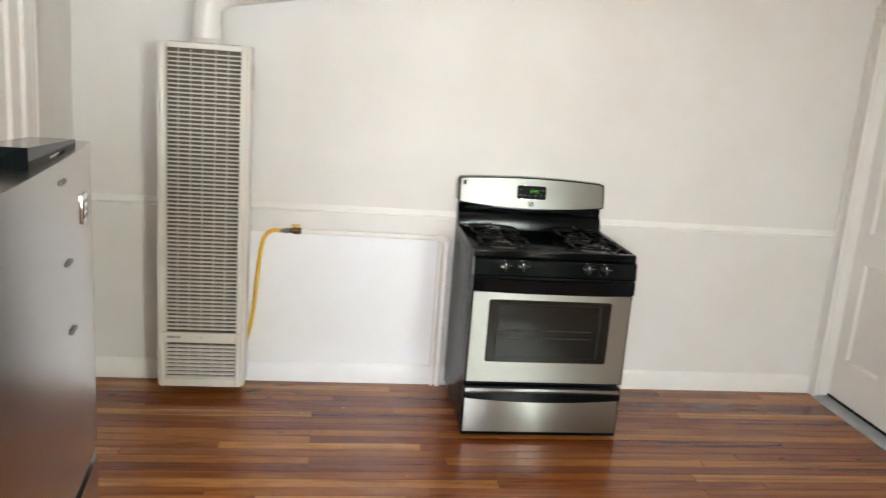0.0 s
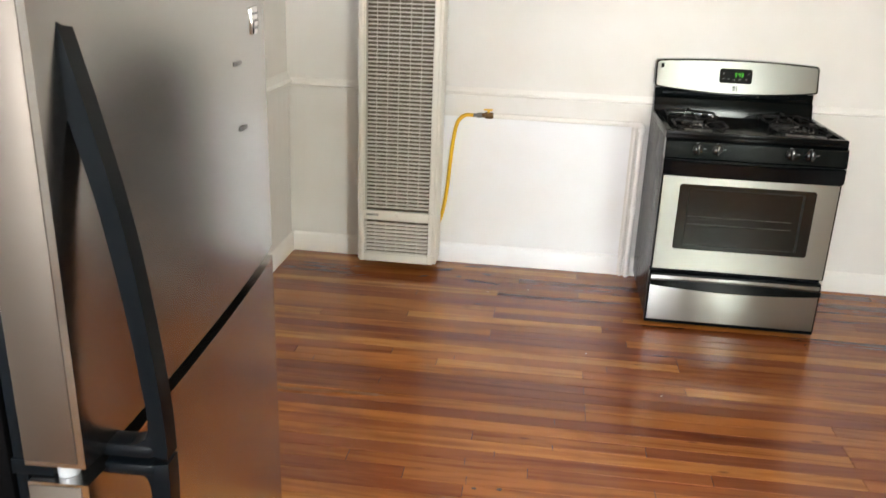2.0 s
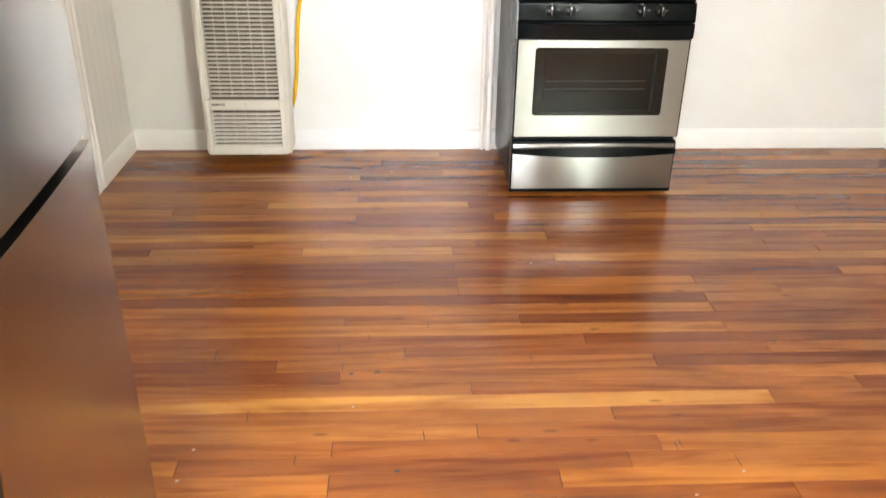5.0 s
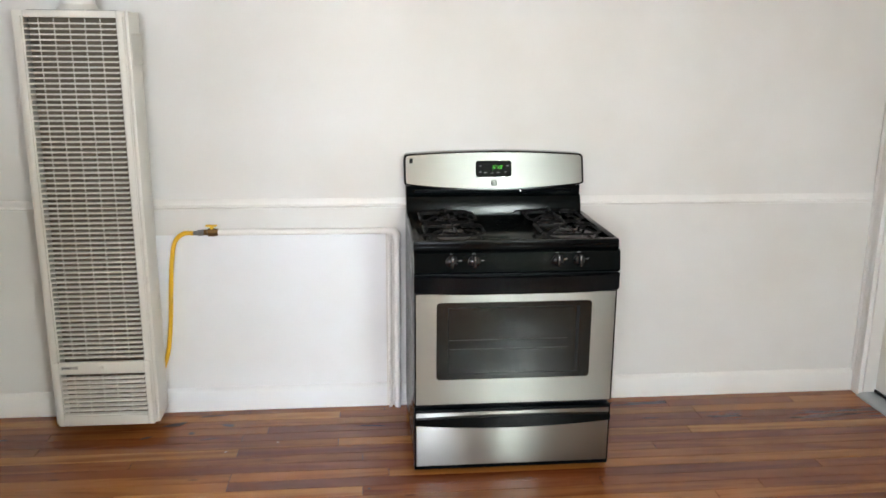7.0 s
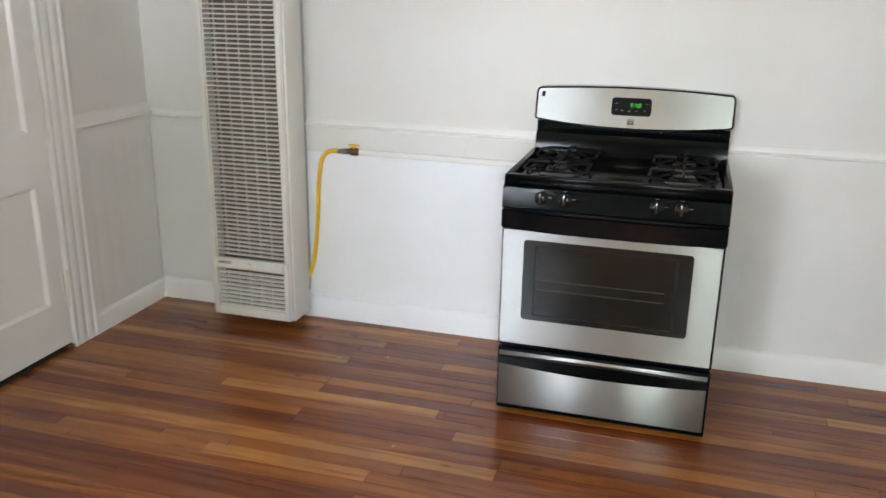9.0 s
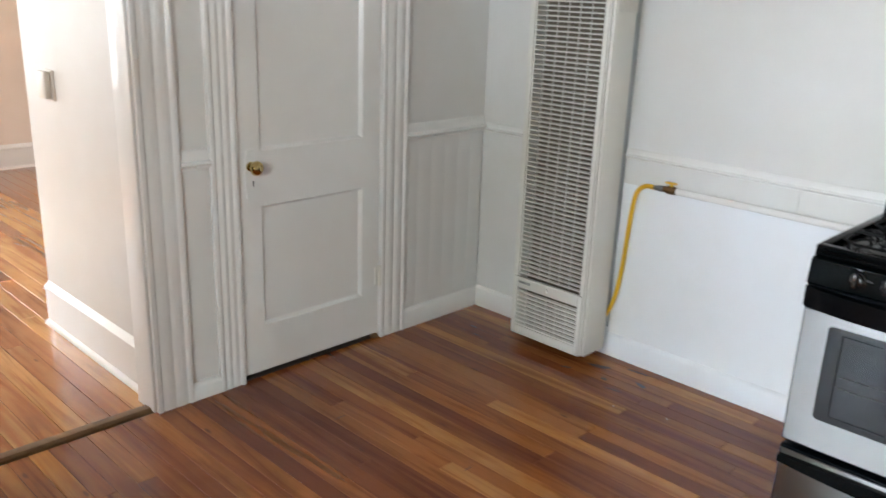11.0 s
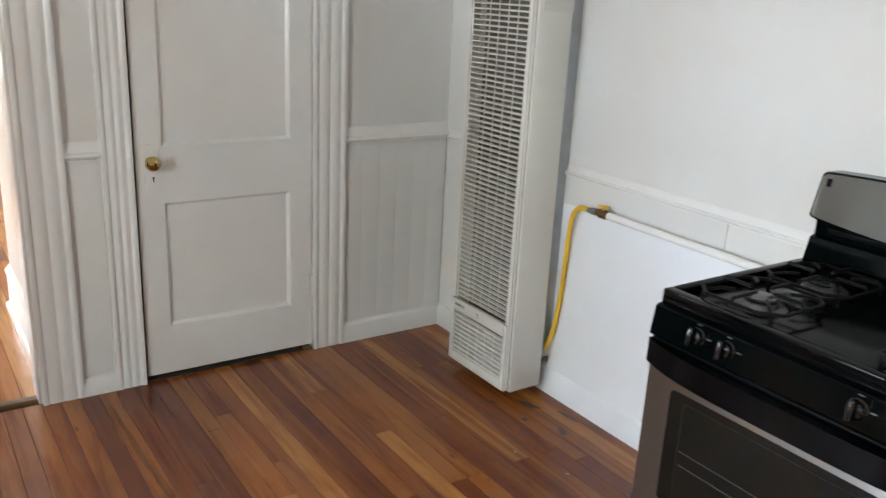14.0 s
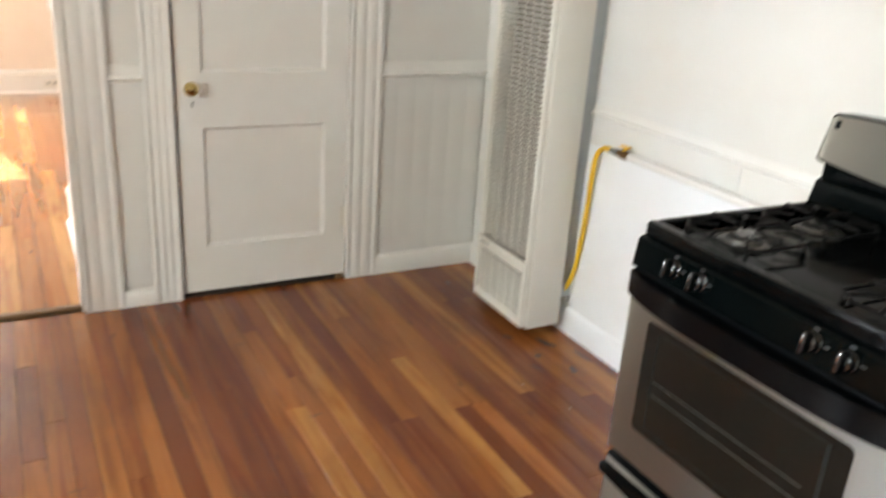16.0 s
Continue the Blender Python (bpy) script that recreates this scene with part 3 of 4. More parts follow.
single("jamb", bm, TRIM, (ROOM_X, -0.55, 0), "white painted door jamb lining", "door jamb", kind="structure")
single("porch_step", boxed(ROOM_X + T, ROOM_X + 1.2, -1.6, 0.4, -0.65, -0.06, b=0.01), SILLWOOD, (ROOM_X + 0.6, -0.6, -0.65), "plain step outside the entrance door", "step", kind="structure")


# ---- windows ----
def window(name, axis, face, sign, a, b, z0, z1, case=0.13, label="white painted double-hung wooden window"):
    """axis: the way the wall runs; face: the room side of the wall; sign: towards the room."""
    def put(bm, u0, u1, v0, v1, za, zb, bev=0.003):
        d0, d1 = sorted((face + sign * v0, face + sign * v1))
        return box(bm, u0, u1, d0, d1, za, zb, b=bev) if axis == "x" else box(bm, d0, d1, u0, u1, za, zb, b=bev)
    mid = (a + b) / 2
    root = thing(name, (mid, face, z0) if axis == "x" else (face, mid, z0), label, "window", kind="structure")
    zm = (z0 + z1) / 2
    for u0, u1 in ((a, a + 0.03), (b - 0.03, b)):
        part("window_jamb", put(bmesh.new(), u0, u1, -0.15, 0.002, z0, z1), TRIM, root)
    part("window_head", put(bmesh.new(), a + 0.03, b - 0.03, -0.15, 0.002, z1 - 0.03, z1), TRIM, root)
    for zl, zh, v in ((z0 + 0.01, zm + 0.02, -0.075), (zm - 0.02, z1 - 0.03, -0.115)):
        bm = bmesh.new()
        put(bm, a + 0.03, a + 0.075, v - 0.03, v, zl, zh)
        put(bm, b - 0.075, b - 0.03, v - 0.03, v, zl, zh)
        put(bm, a + 0.075, b - 0.075, v - 0.03, v, zl, zl + 0.045)
        put(bm, a + 0.075, b - 0.075, v - 0.03, v, zh - 0.04, zh)
        sash = part("sash", bm, TRIM, root)
        pane = part("pane", put(bmesh.new(), a + 0.07, b - 0.07, v - 0.017, v - 0.013, zl + 0.04, zh - 0.035, 0), CLEAR, sash, "clear glass")
        pane.visible_shadow = False
    for u0, u1 in ((a - case, a), (b, b + case)):
        bm = bmesh.new()
        prof = casing_profile(u1 - u0)
        if axis == "x":
            prism(bm, [(u0 + q, face + sign * d) for q, d in prof], "z", z0, z1)
        else:
            prism(bm, [(face + sign * d, u0 + q) for q, d in prof], "z", z0, z1)
        part("window_casing", bm, TRIM, root)
    part("window_casing", put(bmesh.new(), a - case, b + case, 0.0, 0.024, z1, z1 + 0.12), TRIM, root)
    part("window_sill", put(bmesh.new(), a - case - 0.03, b + case + 0.03, -0.06, 0.05, z0 - 0.03, z0, 0.006), TRIM, root)
    part("window_apron", put(bmesh.new(), a - case, b + case, 0.0, 0.02, z0 - 0.12, z0 - 0.03), TRIM, root)
    return root


window("window_1", "y", FAR_X, 1, *FAR_WIN)
window("window_2", "x", ROOM_Y, 1, 0.40, 1.30, 1.02, 2.15)
window("window_3", "x", ROOM_Y, 1, 2.80, 3.60, 0.85, 2.15)
# unseen window added in the next room to house its fill lamp
window("added_window", "x", NEXT_S, 1, -3.2, -2.0, 0.80, 2.12)


# ---- range ----
def stove():
    x0, x1 = 1.895, 2.653
    s = thing("gas_range", (2.274, -0.36, 0), "stainless and black freestanding gas range against the white wall", "stove")
    part("body", boxed(x0 + 0.002, x1 - 0.002, -0.645, -0.035, 0.030, 0.888, b=0.004), SIDE_BLACK, s, "glossy black enamelled side panels")
    for fx in (x0 + 0.05, x1 - 0.05):
        for fy in (-0.60, -0.09):
            part("foot", turned(bmesh.new(), (fx, fy, 0), (0, 0, 1), [(0, 0.016), (0.008, 0.016), (0.010, 0.009), (0.032, 0.009)], 12), BLACK_SATIN, s)
    # cooktop: a tray with a raised rim
    bm = bmesh.new()
    box(bm, x0 - 0.002, x1 + 0.002, -0.672, -0.115, 0.888, 0.905, b=0.004)
    top = part("cooktop", bm, BLACK_TOP, s, "glossy black enamel cooktop with raised rim")
    for b in ((x0 - 0.002, x1 + 0.002, -0.672, -0.640), (x0 - 0.002, x0 + 0.026, -0.6395, -0.115), (x1 - 0.026, x1 + 0.002, -0.6395, -0.115)):
        part("rim", boxed(*b, 0.896, 0.924, b=0.006), BLACK_TOP, top)
    cap = finish(turned(bmesh.new(), (0, 0, 0), (0, 0, 1), [(0.016, 0.030), (0.018, 0.039), (0.022, 0.040), (0.026, 0.036), (0.028, 0.010)], 28), "burner_cap", CAP_BLACK)
    cup = finish(turned(bmesh.new(), (0, 0, 0), (0, 0, 1), [(0, 0.062), (0.003, 0.058), (0.005, 0.044), (0.016, 0.041), (0.016, 0.01)], 28), "burner_base", BURNER)
    bm = bmesh.new()
    half, high = 0.112, 0.040
    corner = 0.040
    ring = [(half, -half + corner), (half, half - corner), (half - corner, half), (-half + corner, half), (-half, half - corner), (-half, -half + corner), (-half + corner, -half), (half - corner, -half)]
    for a, b in zip(ring, ring[1:] + ring[:1]):
        tube(bm, [(*a, 0.028), (*b, 0.028)], 0.0048, 6)
    for k in range(4):
        c, q = math.cos(k * math.pi / 2), math.sin(k * math.pi / 2)
        tube(bm, [(c * half, q * half, 0.028), (c * half * 0.93, q * half * 0.93, high), (c * 0.030, q * 0.030, high)], 0.005, 6)
        d = math.cos(math.pi / 4 + k * math.pi / 2), math.sin(math.pi / 4 + k * math.pi / 2)
        tube(bm, [(d[0] * 0.130, d[1] * 0.130, 0.028), (d[0] * 0.134, d[1] * 0.134, 0.0)], 0.0055, 6)
        tube(bm, [(d[0] * 0.130, d[1] * 0.130, 0.028), (d[0] * 0.095, d[1] * 0.095, high - 0.004), (d[0] * 0.062, d[1] * 0.062, high - 0.004)], 0.0045, 6)
    grate = finish(bm, "grate", IRON)
    for bx in (2.055, 2.493):
        for by in (-0.515, -0.262):
            placed("burner_base", cup, s, (bx, by, 0.905), "grey alloy burner base")
            placed("burner_cap", cap, s, (bx, by, 0.905), "black burner cap")
            placed("grate", grate, s, (bx, by, 0.9055), "black cast-iron pan grate")
    # control panel, slanted
    bm = bmesh.new()
    prism(bm, [(-0.645, 0.804), (-0.690, 0.804), (-0.700, 0.812), (-0.690, 0.882), (-0.680, 0.8875), (-0.645, 0.8875)], "x", x0 - 0.001, x1 + 0.001)
    part("control_panel", soften(bm, 0.003), BLACK, s, "glossy black control panel")
    kb = bmesh.new()
    turned(kb, (0, 0, 0), (0, -1, 0), [(0, 0.023), (0.004, 0.0225), (0.006, 0.019), (0.016, 0.017), (0.018, 0.014)], 26)
    box(kb, -0.0062, 0.0062, -0.036, -0.010, -0.022, 0.023, b=0.004, seg=3)
    knob = finish(kb, "knob", KNOB_BLACK)
    mark = finish(boxed(-0.0010, 0.0010, -0.0365, -0.0352, 0.002, 0.019, b=0.0004), "knob_mark", CHROME)
    tick = finish(boxed(-0.006, 0.006, -0.0008, 0.0008, -0.0012, 0.0012), "dial_mark", SIDE_GREY)
    for kx in (2.030, 2.112, 2.418, 2.498):
        k = placed("knob", knob, s, (kx, -0.6955, 0.852), "black knob with bright pointer", rot=(-8, 0, 0))
        m = new("pointer", mark)
        m.parent = k
        AT[m] = AT[k]
        for dx, dz in ((0.031, 0.004), (0.0, 0.029)):
            placed("dial_mark", tick, s, (kx + dx, -0.6955 + (0.852 - 0.852 - dz) * -0.14 - 0.0012, 0.852 + dz), rot=(-8, 0, 0))
    def rounded(w, h, q, y0, y1):
        ol = []
        for cx, cz, a0 in ((w / 2 - q, h / 2 - q, 0), (-w / 2 + q, h / 2 - q, 90), (-w / 2 + q, -h / 2 + q, 180), (w / 2 - q, -h / 2 + q, 270)):
            for k in range(7):
                a = radians(a0 + 15 * k)
                ol.append((cx + q * math.cos(a), cz + q * math.sin(a)))
        return prism(bmesh.new(), ol, "y", y0, y1)

    # oven door
    d = part("oven_door", boxed(x0 + 0.001, x1 - 0.001, -0.690, -0.648, 0.284, 0.730, b=0.005), BLACK_SATIN, s, "black oven door core")
    bm = bmesh.new()
    wx0, wx1, wz0, wz1 = 1.977, 2.556, 0.390, 0.695
    xs, zs = (x0 + 0.007, wx0 + 0.012, wx1 - 0.012, x1 - 0.009), (0.290, wz0 + 0.012, wz1 - 0.012, 0.727)
    for i in range(3):
        for j in range(3):
            if (i, j) != (1, 1):
                box(bm, xs[i], xs[i + 1], -0.694, -0.6905, zs[j], zs[j + 1])
    bmesh.ops.remove_doubles(bm, verts=bm.verts, dist=1e-5)
    cnt = {}
    for f in bm.faces:
        cnt.setdefault(tuple(round(c, 4) for c in f.calc_center_median()), []).append(f)
    bmesh.ops.delete(bm, geom=[f for fs in cnt.values() if len(fs) > 1 for f in fs], context="FACES")
    part("door_skin", bm, STEEL, d, "brushed stainless steel door skin", uv="xz")
    bm = rounded(wx1 - wx0, wz1 - wz0, 0.014, -0.6955, -0.6906)
    bmesh.ops.translate(bm, verts=bm.verts, vec=((wx0 + wx1) / 2, 0, (wz0 + wz1) / 2))
    part("window_pane", bm, OVEN_GLASS, d, "dark oven glass")
    bm = bmesh.new()
    g0, g1, h0, h1 = wx0 + 0.042, wx1 - 0.046, wz0 + 0.022, wz1 - 0.020
    for b in ((g0, g0 + 0.003, h0, h1), (g1 - 0.010, g1, h0, h1), (g0, g1, h0, h0 + 0.002), (g0, g1, h1 - 0.002, h1)):
        box(bm, b[0], b[1], -0.6962, -0.6956, b[2], b[3])
    part("window_border", bm, OVEN_IN, d, "faint grey border of the inner window")
    bm = bmesh.new()
    for zz in (0.512, 0.548):
        tube(bm, [(g0 + 0.008, -0.6956, zz), (g1 - 0.04, -0.6956, zz)], 0.0011, 6)
    part("rack", bm, RACK, d, "oven rack wires behind the glass")
    # bowed handle across the door
    n, out, inn = 24, [], []
    for i in range(n + 1):
        u = i / n
        x = x0 - 0.001 + (x1 - x0 + 0.002) * u
        bow = 0.042 * (1 - (2 * u - 1) ** 4) ** 1.0
        out.append((x, -0.694 - 0.006 - bow))
        inn.append((x, -0.694 - max(0.0, bow - 0.020)))
    bm = prism(bmesh.new(), out + inn[::-1], "z", 0.738, 0.800)
    part("door_handle", soften(bm, 0.012, 4, 50), HANDLE_BLACK, s, "glossy black bowed door handle")
    part("handle_backing", boxed(x0, x1, -0.692, -0.648, 0.731, 0.802, b=0.003), BLACK_SATIN, s)
    # drawer
    dr = part("drawer", boxed(x0 + 0.001, x1 - 0.001, -0.686, -0.648, 0.014, 0.264, b=0.005), BLACK_SATIN, s, "black drawer core")
    part("drawer_skin", boxed(x0 + 0.007, x1 - 0.009, -0.692, -0.6865, 0.033, 0.254, b=0.0025), STEEL, dr, "brushed stainless steel drawer front", uv="xz")
    top, low = [], []
    for i in range(n + 1):
        u = i / n
        x = x0 + 0.006 + (x1 - x0 - 0.014) * u
        arc = 1 - (2 * u - 1) ** 2
        top.append((x, 0.240 + 0.006 * arc - 0.004))
        low.append((x, 0.212 - 0.018 * arc))
    bm = prism(bmesh.new(), top + low[::-1], "y", -0.712, -0.690)
    part("drawer_pull", soften(bm, 0.005, 3, 50), BLACK, dr, "glossy black curved drawer pull")
    # backguard
    bm = bmesh.new()
    prism(bm, [(-0.030, 0.890), (-0.122, 0.890), (-0.122, 0.905), (-0.100, 0.985), (-0.082, 0.990), (-0.082, 1.030), (-0.030, 1.030)], "x", x0 + 0.002, x1 - 0.002)
    part("splash_panel", soften(bm, 0.003), BLACK, s, "glossy black lower backguard panel")
    prof_top = lambda u: 1.163 + 0.014 * (1 - (2 * u - 1) ** 2)
    prof_low = lambda u: 1.044 - 0.024 * (1 - (2 * u - 1) ** 2)

    def guard(inset, y_low, y_top, grow):
        bm = bmesh.new()
        front, back = [], []
        ends = [0.0, 0.0015, 0.004, 0.008, 0.013, 0.019]
        us = ends + [i / 22 for i in range(1, 22)] + [1 - e for e in reversed(ends)]
        for u in us:
            x = x0 - 0.006 + inset + (x1 - x0 + 0.012 - 2 * inset) * u
            zt, zl = prof_top(u) + grow, prof_low(u) - grow
            q = 0.018 if grow > 0 else 0.013
            far = max(0.0, q - min(u, 1 - u) * (x1 - x0))
            drop = q - math.sqrt(max(0.0, q * q - far * far))
            zt -= drop
            zl += drop * 0.45
            front.append((bm.verts.new((x, y_low, zl)), bm.verts.new((x, y_top, zt))))
            back.append((bm.verts.new((x, -0.030 if grow > 0 else y_low + 0.006, zl)), bm.verts.new((x, -0.030 if grow > 0 else y_top + 0.006, zt))))
        last = len(us) - 1
        for i in range(last):
            (a, b), (c, e) = front[i], front[i + 1]
            (a2, b2), (c2, e2) = back[i], back[i + 1]
            bm.faces.new((a, c, e, b))
            bm.faces.new((a2, b2, e2, c2))
            bm.faces.new((b, e, e2, b2))
            bm.faces.new((a, a2, c2, c))
        for i in (0, last):
            bm.faces.new((front[i][0], front[i][1], back[i][1], back[i][0]))
        return soften(bm, 0.003, 2, 60)

    part("backguard", guard(0, -0.110, -0.082, 0.004), BLACK, s, "black backguard shell")
    part("backguard_face", guard(0.007, -0.1135, -0.0875, -0.002), STEEL, s, "brushed stainless steel backguard face", uv="xz")

    def on_face(z):
        return -0.1135 + (z - 1.02) / (1.17 - 1.02) * 0.026
    tilt = -math.degrees(math.atan2(0.026, 0.145))

    def tile(name, xa, xb, za, zb, d, mat, parent, label, b=0.0012, seg=2):
        zc = (za + zb) / 2
        bm = boxed(-(xb - xa) / 2, (xb - xa) / 2, -d, 0.001, -(zb - za) / 2, (zb - za) / 2, b=b, seg=seg)
        if parent is not s:
            return placed(name, finish(bm, name, mat), parent, ((xa + xb) / 2, AT[parent].y, zc), label)
        return placed(name, finish(bm, name, mat), parent, ((xa + xb) / 2, on_face(zc), zc), label, rot=(tilt, 0, 0))

    disp = placed("display", finish(rounded(0.154, 0.071, 0.012, -0.0022, 0.001), "display", DISPLAY), s, (2.270, on_face(1.1055), 1.1055), "black rounded display panel", rot=(tilt, 0, 0))
    placed("display_rim", finish(rounded(0.1552, 0.0722, 0.013, -0.0010, 0.001), "display_rim", CHROME), disp, (2.270, on_face(1.1055), 1.1055), "thin bright rim", rot=(0, 0, 0))
    badge = tile("badge", 2.259, 2.283, 1.035, 1.057, 0.0020, BLACK_SATIN, s, "small dark square badge")
    for dz in (-0.006, 0.0, 0.006):
        tile("badge_bar", 2.262, 2.280, 1.046 + dz - 0.001, 1.046 + dz + 0.001, 0.0028, LABEL, badge, "", 0)
    tile("corner_badge", 1.912, 1.926, 1.130, 1.152, 0.0018, BLACK_SATIN, s, "small dark corner badge")
    for ix, zz in ((2.212, 1.118), (2.330, 1.118), (2.212, 1.092), (2.235, 1.090), (2.262, 1.088), (2.290, 1.090), (2.322, 1.092)):
        tile("display_mark", ix - 0.005, ix + 0.005, zz - 0.0012, zz + 0.0012, 0.0028, SIDE_GREY, disp, "", 0)
    # seven-segment time, slanted
    seg7 = {"5": "afgcd", "4": "fgbc", "9": "abcdfg"}
    w, h, t = 0.0080, 0.0155, 0.0014
    bm = bmesh.new()

    def bar(xa, xb, za, zb, ox):
        vs = bmesh.ops.create_cube(bm, size=1, matrix=Matrix.Translation(((xa + xb) / 2 + ox + 0.22 * (za + zb) / 2, 0, (za + zb) / 2)) @ Matrix.Diagonal((xb - xa, 0.0006, zb - za, 1)))
    for ch, ox in (("5", -0.019), ("4", -0.002), ("9", 0.011)):
        lay = {"a": (0, w, h - t, h), "g": (0, w, h / 2 - t / 2, h / 2 + t / 2), "d": (0, w, 0, t), "f": (0, t, h / 2, h), "e": (0, t, 0, h / 2), "b": (w - t, w, h / 2, h), "c": (w - t, w, 0, h / 2)}
        for q in seg7[ch]:
            bar(*lay[q], ox)
    for zz in (0.004, 0.011):
        bar(0, 0.0018, zz, zz + 0.002, -0.0075)
    placed("clock_digits", finish(bm, "clock_digits", GREEN_LED), disp, (2.284, AT[disp].y - 0.0025, 1.1045), "green lit clock digits 5:49")
    part("vent_slot", boxed(x0 + 0.04, x1 - 0.04, -0.0845, -0.081, 1.002, 1.014, b=0.001), BLACK_SATIN, s)
    part("screw", turned(bmesh.new(), (2.392, -0.0835, 1.008), (0, -1, 0), [(0, 0.005), (0.002, 0.004)], 12), CHROME, s)
    s.location += Vector((0.002, 0.030, 0))
    s.scale = (1, 1, 0.986)
    return s


stove()


# ---- wall furnace ----
def furnace():
    x0, x1, yf, z0, z1 = 0.436, 0.852, -0.220, 0.050, 1.715
    s = thing("wall_furnace", (0.65, -0.12, z0), "tall off-white louvred wall furnace beside the room corner", "wall heater")
    bm = bmesh.new()
    box(bm, x0, x0 + 0.012, yf, -0.066, z0, z1, b=0.003)
    box(bm, x1 - 0.012, x1, yf, -0.066, z0, z1, b=0.003)
    box(bm, x0 + 0.012, x1 - 0.012, yf, -0.066, z0, z0 + 0.012)
    box(bm, x0 + 0.012, x1 - 0.012, yf, -0.066, z1 - 0.012, z1)
    box(bm, x0 + 0.012, x1 - 0.012, -0.078, -0.066, z0 + 0.012, z1 - 0.012)
    part("cabinet", bm, HEAT_WHITE, s, "off-white enamelled cabinet")
    bm = bmesh.new()
    for b in ((x0, 0.4745, z0 + 0.008, z1), (0.808, x1 - 0.012, z0 + 0.008, z1), (0.4745, 0.808, 1.690, z1)):
        box(bm, b[0], b[1], yf - 0.008, yf + 0.004, b[2], b[3], b=0.003)
    for b in ((0.446, 0.468), (0.813, 0.835)):
        box(bm, b[0], b[1], yf - 0.016, yf - 0.006, z0, z1 - 0.02, b=0.003)
    part("front_frame", bm, HEAT_WHITE, s)
    part("inner_baffle", boxed(0.470, 0.815, -0.165, -0.160, z0 + 0.02, z1 - 0.02), HEAT_DARK, s, "dark inner baffle")
    slat = bmesh.new()
    prism(slat, [(-0.0090, -0.0068), (-0.0080, -0.0068), (-0.0076, -0.0034), (0.0030, -0.0012), (0.0026, -0.0002), (-0.0090, -0.0022)], "x", -0.1665, 0.1665)
    me = finish(slat, "louvre", HEAT_WHITE, 20)
    slat = bmesh.new()
    prism(slat, [(-0.0090, -0.0068), (-0.0080, -0.0068), (-0.0076, -0.0020), (0.0030, 0.0020), (0.0026, 0.0030), (-0.0090, -0.0006)], "x", -0.1665, 0.1665)
    me_low = finish(slat, "louvre", HEAT_WHITE, 20)
    zz = 0.352
    while zz < 1.684:
        placed("louvre", me, s, (0.641, yf - 0.002, zz))
        zz += 0.0200
    for k in range(9):
        placed("louvre", me_low, s, (0.641, yf - 0.010, 0.102 + 0.0200 * k))
    wire = finish(tube(bmesh.new(), [(0, 0, 0), (0, 0, 1.345)], 0.0018, 6), "grille_wire", HEAT_WHITE)
    low = finish(tube(bmesh.new(), [(0, 0, 0), (0, 0, 0.182)], 0.0020, 6), "grille_wire", HEAT_WHITE)
    for k in range(5):
        x = 0.4745 + 0.0556 * (k + 1)
        placed("grille_wire", wire, s, (x, yf - 0.012, 0.342))
        placed("grille_wire", low, s, (x, yf - 0.020, 0.092))
    bm = bmesh.new()
    for b in ((0.450, 0.472, 0.052, 0.332), (0.810, 0.832, 0.052, 0.332), (0.472, 0.810, 0.280, 0.332), (0.472, 0.810, 0.052, 0.094)):
        box(bm, b[0], b[1], yf - 0.024, yf - 0.006, b[2], b[3], b=0.004)
    lowp = part("lower_panel", bm, HEAT_WHITE, s, "removable lower louvred panel")
    part("rating_label", boxed(0.482, 0.548, yf - 0.0252, yf - 0.023, 0.303, 0.316, b=0.0005), LABEL, lowp, "small grey rating label")
    part("label_bar", boxed(0.486, 0.520, yf - 0.0258, yf - 0.0251, 0.307, 0.311), SIDE_GREY, lowp)
    part("panel_button", turned(bmesh.new(), (0.640, yf - 0.024, 0.306), (0, -1, 0), [(0, 0.010), (0.004, 0.009), (0.006, 0.004)], 16), HEAT_WHITE, lowp)
    bm = bmesh.new()
    for k in range(12):
        prism(bm, [(x1 - 0.001, -0.199 + 0.0118 * k), (x1 + 0.0032, -0.195 + 0.0118 * k), (x1 - 0.001, -0.192 + 0.0118 * k)], "z", 1.515, 1.635)
    part("side_vent", bm, VENT, s, "pressed vent slots in the cabinet side")
    bm = bmesh.new()
    for k in range(3):
        box(bm, 0.485 + 0.108 * k, 0.580 + 0.108 * k, -0.215, -0.150, z1, z1 + 0.004, b=0.001)
    part("top_vent", bm, LABEL, s, "grey top vent slots")
    part("top_collar", turned(bmesh.new(), (0.642, -0.118, z1), (0, 0, 1), [(0, 0.082), (0.004, 0.082), (0.012, 0.072), (0.030, 0.062)], 32), HEAT_WHITE, s)
    part("back_channel", boxed(x0 + 0.02, x1 - 0.020, -0.060, -0.0005, z0 + 0.11, z1 - 0.02, b=0.002), GALV_LIGHT, s, "galvanised steel back channel")
    part("gas_stub", tube(bmesh.new(), [(0.72, -0.15, z0 - 0.022), (0.72, -0.15, z0 + 0.01)], 0.011, 12), YELLOW, s, "yellow gas stub under the cabinet")
    part("side_clip", boxed(x0 - 0.006, x0 + 0.002, -0.19, -0.15, 0.865, 0.925, b=0.002), GALV, s)
    return s


furnace()
# flue pipe
fl = thing("flue_pipe", (0.642, -0.118, 1.73), "white painted round flue pipe rising from the wall furnace", "pipe")
pts = smoothstep([(0.642, -0.118, 1.73), (0.640, -0.118, 1.82), (0.652, -0.118, 1.895), (0.720, -0.116, 1.945), (0.82, -0.114, 1.966), (1.20, -0.110, 2.032)], 6)
